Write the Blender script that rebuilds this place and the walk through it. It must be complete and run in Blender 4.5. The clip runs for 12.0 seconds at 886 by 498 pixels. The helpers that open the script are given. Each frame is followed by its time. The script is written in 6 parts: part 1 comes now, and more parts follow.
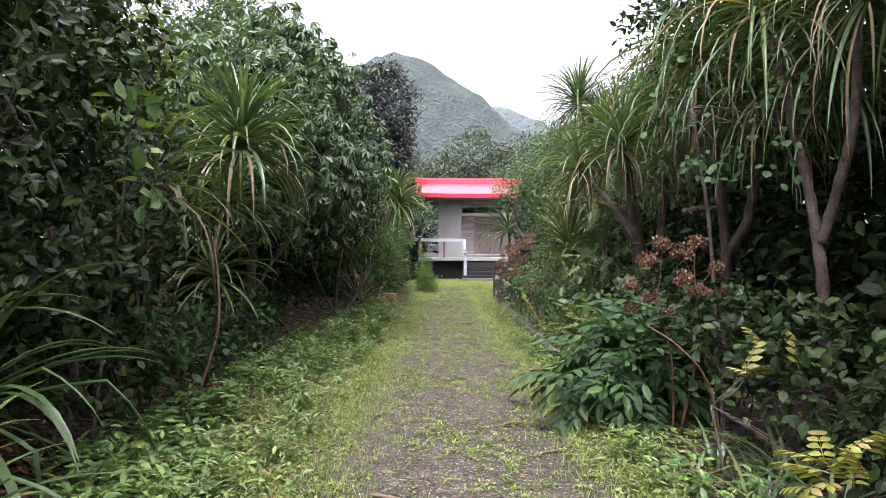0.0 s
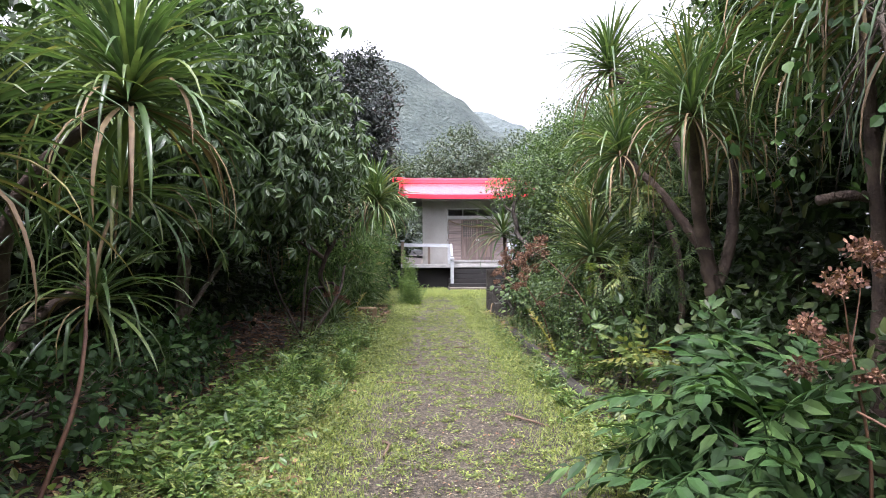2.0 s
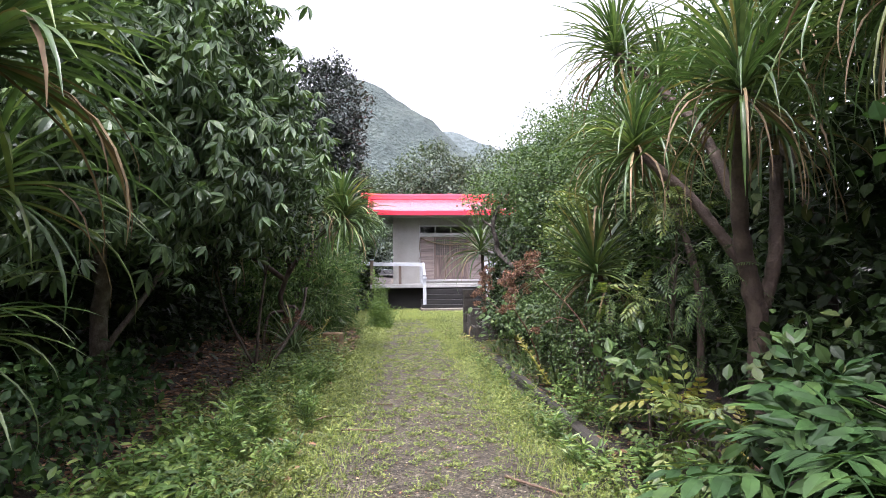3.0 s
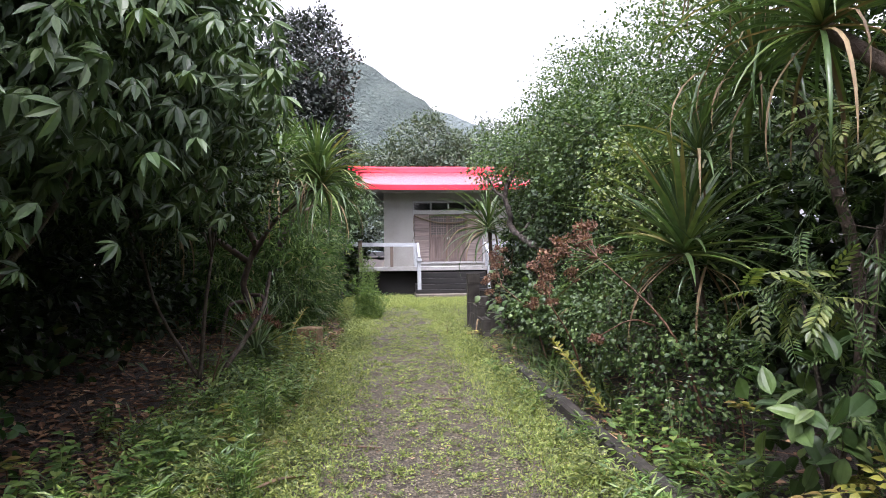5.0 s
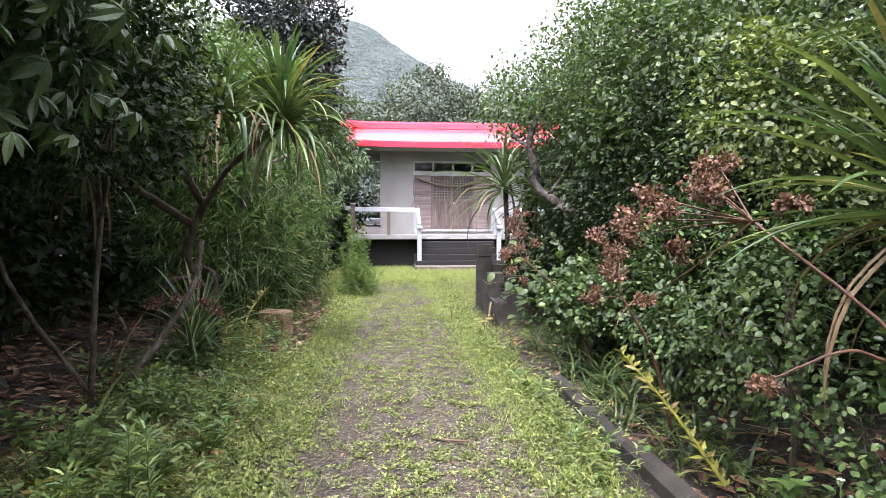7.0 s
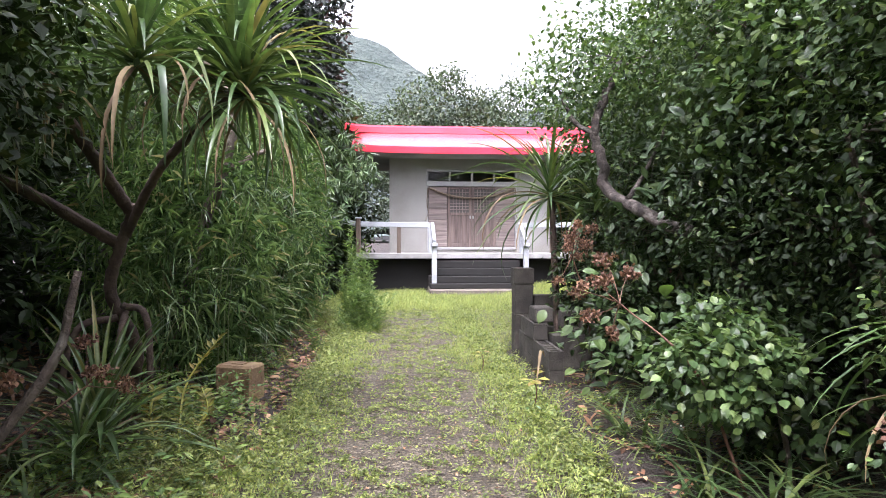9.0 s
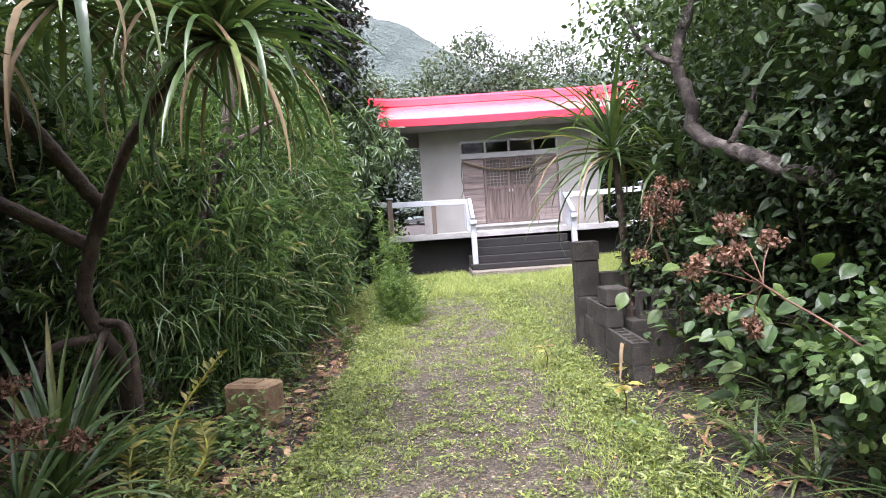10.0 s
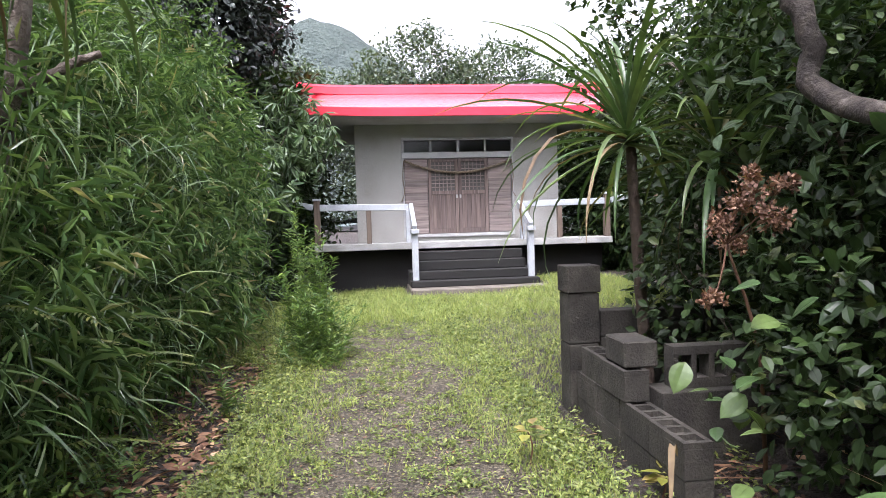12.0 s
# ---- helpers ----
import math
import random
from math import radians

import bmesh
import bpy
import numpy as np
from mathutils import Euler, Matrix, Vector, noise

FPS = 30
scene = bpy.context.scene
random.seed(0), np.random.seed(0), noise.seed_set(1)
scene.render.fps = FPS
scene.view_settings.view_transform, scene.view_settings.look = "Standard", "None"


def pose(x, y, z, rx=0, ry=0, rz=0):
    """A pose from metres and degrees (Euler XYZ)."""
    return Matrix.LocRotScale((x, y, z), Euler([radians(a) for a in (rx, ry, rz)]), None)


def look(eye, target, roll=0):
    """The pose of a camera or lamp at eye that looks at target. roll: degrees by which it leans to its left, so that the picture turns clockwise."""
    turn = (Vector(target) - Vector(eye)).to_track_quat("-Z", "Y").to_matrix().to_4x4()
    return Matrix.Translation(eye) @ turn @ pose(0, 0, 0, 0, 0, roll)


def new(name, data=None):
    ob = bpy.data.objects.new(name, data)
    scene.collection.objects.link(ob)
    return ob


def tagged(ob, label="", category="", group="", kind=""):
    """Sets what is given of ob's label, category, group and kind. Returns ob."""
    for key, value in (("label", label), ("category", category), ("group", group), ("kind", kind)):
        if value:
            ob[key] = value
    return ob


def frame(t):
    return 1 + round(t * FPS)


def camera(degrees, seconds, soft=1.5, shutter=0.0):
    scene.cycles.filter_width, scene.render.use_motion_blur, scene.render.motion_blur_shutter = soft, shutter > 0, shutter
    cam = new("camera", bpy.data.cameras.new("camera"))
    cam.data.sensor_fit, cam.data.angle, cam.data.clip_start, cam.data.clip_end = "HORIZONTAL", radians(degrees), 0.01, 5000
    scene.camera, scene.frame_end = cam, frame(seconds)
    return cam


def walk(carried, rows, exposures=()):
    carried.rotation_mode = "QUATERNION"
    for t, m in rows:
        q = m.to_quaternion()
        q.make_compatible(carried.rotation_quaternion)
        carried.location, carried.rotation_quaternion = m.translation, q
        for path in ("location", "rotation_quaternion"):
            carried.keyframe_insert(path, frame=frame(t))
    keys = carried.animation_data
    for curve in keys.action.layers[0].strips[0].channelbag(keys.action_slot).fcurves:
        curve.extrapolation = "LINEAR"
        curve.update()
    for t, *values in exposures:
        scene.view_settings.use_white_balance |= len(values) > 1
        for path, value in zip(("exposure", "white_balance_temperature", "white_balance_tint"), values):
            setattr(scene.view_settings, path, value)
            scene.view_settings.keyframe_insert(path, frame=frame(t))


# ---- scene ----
cam = camera(69.9, 12.0, soft=0.45)
METRES, EYE, TILT, LEAN, TURN = 14.0, 1.46, 0.05, 0.0, 0.0
ROWS = [
    (0.0, 0.0, 0.0, 0.0, -0.0, -0.0, 0.0),
    (0.5, -0.0052, 0.0339, 0.0007, -0.31, -0.03, 0.02),
    (1.0, -0.0067, 0.0739, 0.0016, -0.62, -0.07, 0.2),
    (1.5, -0.0109, 0.1165, 0.0025, -0.95, -0.08, 0.21),
    (2.0, -0.0086, 0.1594, 0.0027, -1.66, 0.44, 0.29),
    (2.5, -0.0124, 0.2036, 0.0026, -3.52, 2.19, 0.22),
    (4.5, -0.0096, 0.3768, 0.0015, -5.14, 2.06, 1.0),
    (5.0, -0.0108, 0.4194, 0.0013, -5.17, 0.53, 0.7),
    (5.5, -0.0085, 0.4613, 0.0014, -3.05, -0.88, 1.12),
    (6.0, -0.007, 0.5036, -0.0003, -3.16, -1.95, 0.24),
    (6.5, 0.001, 0.5464, -0.0005, -5.1, -2.63, -0.03),
    (7.0, 0.0022, 0.5894, -0.002, -4.96, -2.32, -0.02),
    (9.0, 0.0024, 0.7598, -0.001, -4.04, -0.84, -0.0),
    (9.5, -0.0013, 0.802, -0.002, -1.3, -1.99, 2.45),
    (10.0, 0.001, 0.8452, -0.0029, -0.91, -2.61, 3.97),
    (10.5, -0.0005, 0.8867, -0.0042, -1.71, -2.56, 3.12),
    (11.0, 0.0033, 0.9259, -0.0053, -4.96, -3.25, 2.73),
    (11.5, 0.0032, 0.9643, -0.0055, -4.79, -2.81, 2.31),
    (12.0, 0.0049, 0.9972, -0.0036, -6.56, -2.07, 1.73),
]
walk(cam, [(t, pose(0, 0, EYE, TILT, LEAN, TURN) @ pose(METRES * x, METRES * y, METRES * z, 90 + pitch, roll, yaw)) for t, x, y, z, yaw, pitch, roll in ROWS],
     exposures=((0.0, 1.55, 6020, 25), (2.0, 1.7, 6020, 25), (5.0, 1.52, 6020, 25), (6.5, 1.97, 6020, 25), (9.5, 2.0, 6020, 25), (11.0, 1.95, 6020, 24), (12.0, 1.7, 6020, 22)))

# ---- world, sun, exposure ----
world = bpy.data.worlds.new("overcast_sky")
scene.world = world
world.use_nodes = True
wn, wl = world.node_tree.nodes, world.node_tree.links
sky = wn.new("ShaderNodeTexSky")
sky.sky_type = "NISHITA"
sky.sun_disc = False
sky.sun_elevation, sky.sun_rotation = radians(62), radians(200)
sky.dust_density, sky.air_density = 4.0, 1.0
grey = wn.new("ShaderNodeHueSaturation")
grey.inputs["Saturation"].default_value = 0.12
wl.new(sky.outputs[0], grey.inputs["Color"])
geo = wn.new("ShaderNodeTexCoord")
sep_dir = wn.new("ShaderNodeSeparateXYZ")
wl.new(geo.outputs["Generated"], sep_dir.inputs[0])
lift = wn.new("ShaderNodeMapRange")
lift.inputs["From Min"].default_value, lift.inputs["From Max"].default_value = 0.0, 1.0
lift.inputs["To Min"].default_value, lift.inputs["To Max"].default_value = 0.85, 2.0
wl.new(sep_dir.outputs[2], lift.inputs["Value"])
dome = wn.new("ShaderNodeMixRGB")
dome.blend_type, dome.inputs[0].default_value = "MULTIPLY", 1.0
wl.new(grey.outputs[0], dome.inputs[1])
wl.new(lift.outputs[0], dome.inputs[2])
wl.new(dome.outputs[0], wn["Background"].inputs["Color"])
wn["Background"].inputs["Strength"].default_value = 0.15
sun_data = bpy.data.lights.new("sun", "SUN")
sun_data.energy, sun_data.angle, sun_data.color = 1.2, radians(25), (1.0, 0.98, 0.94)
sun = new("sun", sun_data)
sun.matrix_world = look((0, 0, 60), (0 + 60 * math.sin(radians(200)) * -0.45, 28, 0))

rng = np.random.default_rng(11)


# ---- materials ----
def nodes_of(name):
    m = bpy.data.materials.new(name)
    m.use_nodes = True
    nt = m.node_tree
    return m, nt.nodes, nt.links, nt.nodes["Principled BSDF"], nt.nodes["Material Output"]


def ramp(n, stops):
    r = n.new("ShaderNodeValToRGB")
    el = r.color_ramp.elements
    while len(el) < len(stops):
        el.new(0.5)
    for e, (p, c) in zip(el, stops):
        e.position, e.color = p, (*c, 1)
    return r


def noise_tex(n, l, scale, detail=4.0, rough=0.55, coord="Object"):
    tc = n.new("ShaderNodeTexCoord")
    t = n.new("ShaderNodeTexNoise")
    t.inputs["Scale"].default_value, t.inputs["Detail"].default_value, t.inputs["Roughness"].default_value = scale, detail, rough
    l.new(tc.outputs[coord], t.inputs["Vector"])
    return t


def bump(n, l, src, b, strength, dist=0.01):
    k = n.new("ShaderNodeBump")
    k.inputs["Strength"].default_value, k.inputs["Distance"].default_value = strength, dist
    l.new(src, k.inputs["Height"])
    l.new(k.outputs[0], b.inputs["Normal"])


def leaf_mat(name, stops, rough=0.36, trans=0.22, per_object=False, spec=0.5):
    """Leaf: colour varies leaf by leaf, with fine mottling and light through the blade."""
    m, n, l, b, out = nodes_of(name)
    src = n.new("ShaderNodeObjectInfo").outputs["Random"] if per_object else n.new("ShaderNodeNewGeometry").outputs["Random Per Island"]
    r = ramp(n, stops)
    l.new(src, r.inputs[0])
    t = noise_tex(n, l, 9.0, 3.0)
    mr = ramp(n, [(0.3, (0.62, 0.62, 0.62)), (0.7, (1.25, 1.25, 1.2))])
    l.new(t.outputs[0], mr.inputs[0])
    mix = n.new("ShaderNodeMixRGB")
    mix.blend_type, mix.inputs[0].default_value = "MULTIPLY", 1.0
    l.new(r.outputs[0], mix.inputs[1])
    l.new(mr.outputs[0], mix.inputs[2])
    l.new(mix.outputs[0], b.inputs["Base Color"])
    b.inputs["Roughness"].default_value = rough
    b.inputs["Specular IOR Level"].default_value = spec
    tr = n.new("ShaderNodeBsdfTranslucent")
    tint = n.new("ShaderNodeMixRGB")
    tint.blend_type, tint.inputs[0].default_value, tint.inputs[2].default_value = "MULTIPLY", 1.0, (1.4, 1.5, 0.75, 1)
    l.new(mix.outputs[0], tint.inputs[1])
    l.new(tint.outputs[0], tr.inputs["Color"])
    ms = n.new("ShaderNodeMixShader")
    ms.inputs[0].default_value = trans
    l.new(b.outputs[0], ms.inputs[1])
    l.new(tr.outputs[0], ms.inputs[2])
    l.new(ms.outputs[0], out.inputs["Surface"])
    return m


def rough_mat(name, stops, scale=6.0, rough=0.8, bump_s=0.4, fine=60.0, dist=0.01, rough_var=0.0, metal=0.0, random_tone=0.0):
    """Mineral or painted surface: broad stains, fine grain, relief."""
    m, n, l, b, out = nodes_of(name)
    t1, t2 = noise_tex(n, l, scale, 5.0), noise_tex(n, l, fine, 6.0)
    r = ramp(n, stops)
    l.new(t1.outputs[0], r.inputs[0])
    g = ramp(n, [(0.3, (0.8, 0.8, 0.8)), (0.7, (1.15, 1.15, 1.15))])
    l.new(t2.outputs[0], g.inputs[0])
    mix = n.new("ShaderNodeMixRGB")
    mix.blend_type, mix.inputs[0].default_value = "MULTIPLY", 1.0
    l.new(r.outputs[0], mix.inputs[1])
    l.new(g.outputs[0], mix.inputs[2])
    last = mix.outputs[0]
    if random_tone:
        oi = n.new("ShaderNodeObjectInfo")
        rr = ramp(n, [(0.0, (1 - random_tone,) * 3), (1.0, (1 + random_tone,) * 3)])
        l.new(oi.outputs["Random"], rr.inputs[0])
        mx = n.new("ShaderNodeMixRGB")
        mx.blend_type, mx.inputs[0].default_value = "MULTIPLY", 1.0
        l.new(last, mx.inputs[1])
        l.new(rr.outputs[0], mx.inputs[2])
        last = mx.outputs[0]
    l.new(last, b.inputs["Base Color"])
    b.inputs["Roughness"].default_value, b.inputs["Metallic"].default_value = rough, metal
    if rough_var:
        mp = n.new("ShaderNodeMapRange")
        mp.inputs["To Min"].default_value, mp.inputs["To Max"].default_value = rough - rough_var, rough + rough_var
        l.new(t1.outputs[0], mp.inputs["Value"])
        l.new(mp.outputs[0], b.inputs["Roughness"])
    bump(n, l, t2.outputs[0], b, bump_s, dist)
    return m


def wood_mat(name, dark, light, axis=2, rough=0.75):
    """Weathered boards: grain drawn out along one axis."""
    m, n, l, b, out = nodes_of(name)
    tc = n.new("ShaderNodeTexCoord")
    mp = n.new("ShaderNodeMapping")
    sc = [38.0, 38.0, 38.0]
    sc[axis] = 1.6
    mp.inputs["Scale"].default_value = sc
    l.new(tc.outputs["Object"], mp.inputs["Vector"])
    t = n.new("ShaderNodeTexNoise")
    t.inputs["Scale"].default_value, t.inputs["Detail"].default_value = 1.0, 6.0
    l.new(mp.outputs[0], t.inputs["Vector"])
    r = ramp(n, [(0.3, dark), (0.7, light)])
    l.new(t.outputs[0], r.inputs[0])
    oi = n.new("ShaderNodeObjectInfo")
    rr = ramp(n, [(0.0, (0.78, 0.78, 0.78)), (1.0, (1.18, 1.16, 1.14))])
    l.new(oi.outputs["Random"], rr.inputs[0])
    mx = n.new("ShaderNodeMixRGB")
    mx.blend_type, mx.inputs[0].default_value = "MULTIPLY", 1.0
    l.new(r.outputs[0], mx.inputs[1])
    l.new(rr.outputs[0], mx.inputs[2])
    l.new(mx.outputs[0], b.inputs["Base Color"])
    b.inputs["Roughness"].default_value = rough
    bump(n, l, t.outputs[0], b, 0.5, 0.006)
    return m


# Dark evergreen leaf; its near-black colour also paints the shade between plants.
M_DARKLEAF = leaf_mat("dark_leaf_and_shade", [(0, (0.014, 0.024, 0.009)), (0.5, (0.023, 0.043, 0.013)), (0.9, (0.034, 0.058, 0.017)), (1, (0.06, 0.072, 0.02))], 0.4, 0.14, spec=0.17)
M_BROAD = leaf_mat("umbrella_leaf", [(0, (0.043, 0.076, 0.034)), (0.5, (0.063, 0.107, 0.044)), (1, (0.097, 0.144, 0.058))], 0.38, 0.22, spec=0.4)
M_SHRUB = leaf_mat("shrub_leaf", [(0, (0.030, 0.056, 0.020)), (0.5, (0.057, 0.104, 0.034)), (1, (0.118, 0.170, 0.053))], 0.42, 0.27, spec=0.35)
M_SHRUB_Y = leaf_mat("yellow_green_leaf", [(0, (0.055, 0.085, 0.024)), (0.5, (0.105, 0.150, 0.038)), (1, (0.185, 0.212, 0.054))], 0.45, 0.28)
M_BUSHDK = leaf_mat("compound_leaf", [(0, (0.020, 0.046, 0.015)), (0.6, (0.034, 0.075, 0.023)), (1, (0.062, 0.110, 0.031))], 0.48, 0.2, spec=0.2)
M_YELLOW = leaf_mat("fading_yellow_leaf", [(0, (0.130, 0.135, 0.023)), (0.6, (0.216, 0.218, 0.034)), (1, (0.194, 0.140, 0.046))], 0.5, 0.25)
M_BAMBOO = leaf_mat("bamboo_leaf", [(0, (0.030, 0.062, 0.021)), (0.5, (0.080, 0.140, 0.046)), (0.95, (0.143, 0.211, 0.073)), (1, (0.266, 0.233, 0.124))], 0.27, 0.25)
M_PURPLE = leaf_mat("dusky_tree_leaf", [(0, (0.020, 0.027, 0.025)), (0.6, (0.032, 0.043, 0.035)), (1, (0.057, 0.070, 0.052))], 0.45, 0.12)
M_FAR = leaf_mat("far_tree_leaf", [(0, (0.040, 0.060, 0.040)), (0.5, (0.065, 0.094, 0.057)), (1, (0.102, 0.131, 0.076))], 0.5, 0.2)
M_PAND = leaf_mat("screw_pine_blade", [(0, (0.044, 0.083, 0.030)), (0.55, (0.075, 0.129, 0.045)), (0.95, (0.136, 0.181, 0.058)), (1, (0.255, 0.209, 0.084))], 0.3, 0.22, per_object=True)
M_PANDDRY = leaf_mat("withered_blade", [(0, (0.115, 0.072, 0.036)), (1, (0.245, 0.180, 0.094))], 0.7, 0.12, per_object=True)
M_WEED = leaf_mat("low_weed_leaf", [(0, (0.062, 0.092, 0.022)), (0.5, (0.135, 0.178, 0.042)), (1, (0.265, 0.295, 0.085))], 0.5, 0.3)
M_HERB = leaf_mat("herb_leaf", [(0, (0.055, 0.112, 0.030)), (0.6, (0.125, 0.210, 0.052)), (1, (0.225, 0.300, 0.078))], 0.45, 0.28)
M_GRASS = leaf_mat("grass_blade", [(0, (0.152, 0.218, 0.054)), (0.6, (0.255, 0.316, 0.085)), (1, (0.371, 0.374, 0.128))], 0.5, 0.32)
M_STRAP = leaf_mat("strap_leaf", [(0, (0.032, 0.064, 0.022)), (0.7, (0.07, 0.115, 0.037)), (1, (0.156, 0.187, 0.061))], 0.32, 0.22)
M_LITTER = leaf_mat("dead_leaf", [(0, (0.07, 0.034, 0.02)), (0.5, (0.155, 0.078, 0.042)), (0.85, (0.29, 0.16, 0.085)), (1, (0.48, 0.32, 0.19))], 0.7, 0.05)
M_DRYFLOWER = leaf_mat("dried_petal", [(0, (0.06, 0.026, 0.015)), (0.5, (0.125, 0.06, 0.036)), (1, (0.235, 0.135, 0.085))], 0.75, 0.2)
M_FLOWER = leaf_mat("white_petal", [(0, (0.576, 0.576, 0.547)), (1, (0.612, 0.612, 0.576))], 0.6, 0.2)
M_BARK = rough_mat("grey_brown_bark", [(0.3, (0.039, 0.028, 0.019)), (0.5, (0.077, 0.058, 0.041)), (0.72, (0.154, 0.138, 0.110))], 9.0, 0.85, 0.9, 55.0, 0.02)
M_MOTTLED = rough_mat("pale_mottled_bark", [(0.4, (0.022, 0.017, 0.013)), (0.54, (0.06, 0.048, 0.038)), (0.72, (0.2, 0.18, 0.155))], 11.0, 0.85, 0.9, 50.0, 0.015)
M_PALEBARK = rough_mat("pale_brown_bark", [(0.3, (0.027, 0.016, 0.010)), (0.5, (0.054, 0.035, 0.023)), (0.72, (0.092, 0.067, 0.046))], 7.0, 0.8, 0.8, 45.0, 0.015)
M_STEM = rough_mat("red_brown_stem", [(0.3, (0.060, 0.024, 0.014)), (0.7, (0.129, 0.064, 0.032))], 14.0, 0.7, 0.4)
M_GREENSTEM = rough_mat("green_stem", [(0.3, (0.059, 0.099, 0.026)), (0.7, (0.106, 0.145, 0.040))], 14.0, 0.6, 0.3)
M_WALL = rough_mat("stained_grey_render", [(0.25, (0.224, 0.218, 0.191)), (0.5, (0.310, 0.304, 0.277)), (0.75, (0.370, 0.366, 0.343))], 1.3, 0.85, 0.25, 40.0, 0.006)
M_PAINT = rough_mat("pale_blue_white_paint", [(0.28, (0.247, 0.261, 0.268)), (0.5, (0.347, 0.371, 0.386)), (0.8, (0.396, 0.411, 0.427))], 4.0, 0.5, 0.2, 50.0, 0.004)
M_FRAME = rough_mat("white_window_paint", [(0.3, (0.327, 0.327, 0.317)), (0.7, (0.422, 0.422, 0.417))], 5.0, 0.5, 0.1)
M_ROOF = rough_mat("glossy_red_roof_paint", [(0.25, (0.6, 0.012, 0.03)), (0.6, (0.72, 0.02, 0.045)), (0.85, (0.76, 0.06, 0.075))], 1.6, 0.2, 0.02, 30.0, 0.002, 0.05)
roof_bsdf = M_ROOF.node_tree.nodes["Principled BSDF"]
roof_bsdf.inputs["Metallic"].default_value = 0.3
roof_bsdf.inputs["Coat Weight"].default_value, roof_bsdf.inputs["Coat Roughness"].default_value, roof_bsdf.inputs["Coat IOR"].default_value = 1.0, 0.2, 2.0
M_FASCIA = rough_mat("red_fascia_paint", [(0.25, (0.62, 0.01, 0.03)), (0.75, (0.78, 0.02, 0.05))], 2.0, 0.5, 0.1, 40.0, 0.003)
# Near-black base for the steps; on the foundation it paints the shade under the deck.
M_STEPS = rough_mat("near_black_concrete", [(0.3, (0.003, 0.003, 0.002)), (0.55, (0.006, 0.005, 0.004)), (0.8, (0.011, 0.008, 0.007))], 3.0, 0.8, 0.4, 45.0, 0.008, 0.12)
M_SLAB = rough_mat("pale_worn_concrete", [(0.3, (0.082, 0.068, 0.053)), (0.7, (0.15, 0.128, 0.104))], 4.0, 0.75, 0.3)
M_DECK = rough_mat("grey_deck_concrete", [(0.3, (0.198, 0.198, 0.185)), (0.7, (0.330, 0.330, 0.310))], 3.0, 0.75, 0.3)
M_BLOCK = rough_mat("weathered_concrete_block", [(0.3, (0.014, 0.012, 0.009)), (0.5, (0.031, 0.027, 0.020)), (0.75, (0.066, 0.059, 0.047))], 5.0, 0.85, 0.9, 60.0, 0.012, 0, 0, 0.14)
M_OLDBLOCK = rough_mat("mossy_brown_block", [(0.3, (0.148, 0.089, 0.050)), (0.55, (0.259, 0.178, 0.099)), (0.78, (0.305, 0.240, 0.099))], 8.0, 0.9, 0.8, 60.0, 0.012)
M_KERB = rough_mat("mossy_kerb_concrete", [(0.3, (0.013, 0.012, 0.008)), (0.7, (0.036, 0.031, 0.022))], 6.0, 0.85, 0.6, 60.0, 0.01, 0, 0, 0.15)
M_DOORV = wood_mat("weathered_door_wood", (0.079, 0.057, 0.049), (0.214, 0.163, 0.144), 2)
M_DOORH = wood_mat("weathered_side_boards", (0.146, 0.115, 0.104), (0.309, 0.256, 0.235), 0)
M_POST = wood_mat("brown_post_wood", (0.066, 0.046, 0.033), (0.145, 0.112, 0.086), 2)
M_ROPE = rough_mat("straw_rope", [(0.3, (0.132, 0.099, 0.066)), (0.7, (0.238, 0.191, 0.132))], 30.0, 0.9, 0.7)
M_METAL = rough_mat("dull_metal", [(0.3, (0.4, 0.4, 0.38)), (0.7, (0.6, 0.6, 0.58))], 20.0, 0.35, 0.1, 60.0, 0.002, 0, 1.0)
M_STONE = leaf_mat("grey_pebble", [(0, (0.026, 0.021, 0.013)), (0.6, (0.086, 0.072, 0.045)), (0.94, (0.16, 0.138, 0.094)), (1, (0.32, 0.29, 0.22))], 0.7, 0.0)
M_TWIG = rough_mat("dead_twig", [(0.3, (0.069, 0.040, 0.023)), (0.7, (0.158, 0.109, 0.069))], 20.0, 0.85, 0.5)
# Aerial haze is mixed into both hill colours: greyer, and paler on the ridge.
M_HILL = rough_mat("haze_tinted_hill", [(0.3, (0.046, 0.064, 0.058)), (0.5, (0.062, 0.084, 0.073)), (0.72, (0.080, 0.103, 0.086))], 0.07, 0.95, 1.0, 0.5, 4.0)
M_HILLFAR = rough_mat("haze_tinted_ridge", [(0.3, (0.08, 0.104, 0.1)), (0.7, (0.11, 0.137, 0.127))], 0.04, 0.95, 1.0, 0.25, 4.0)
M_GLASS, gn, gl, gb, go = nodes_of("dark_window_glass")
gb.inputs["Base Color"].default_value = (0.9, 0.92, 0.92, 1)
gb.inputs["Roughness"].default_value, gb.inputs["Transmission Weight"].default_value, gb.inputs["IOR"].default_value = 0.05, 1.0, 1.2
M_INSIDE = rough_mat("dim_interior_plaster", [(0.3, (0.079, 0.073, 0.066)), (0.7, (0.132, 0.125, 0.112))], 3.0, 0.9, 0.2)


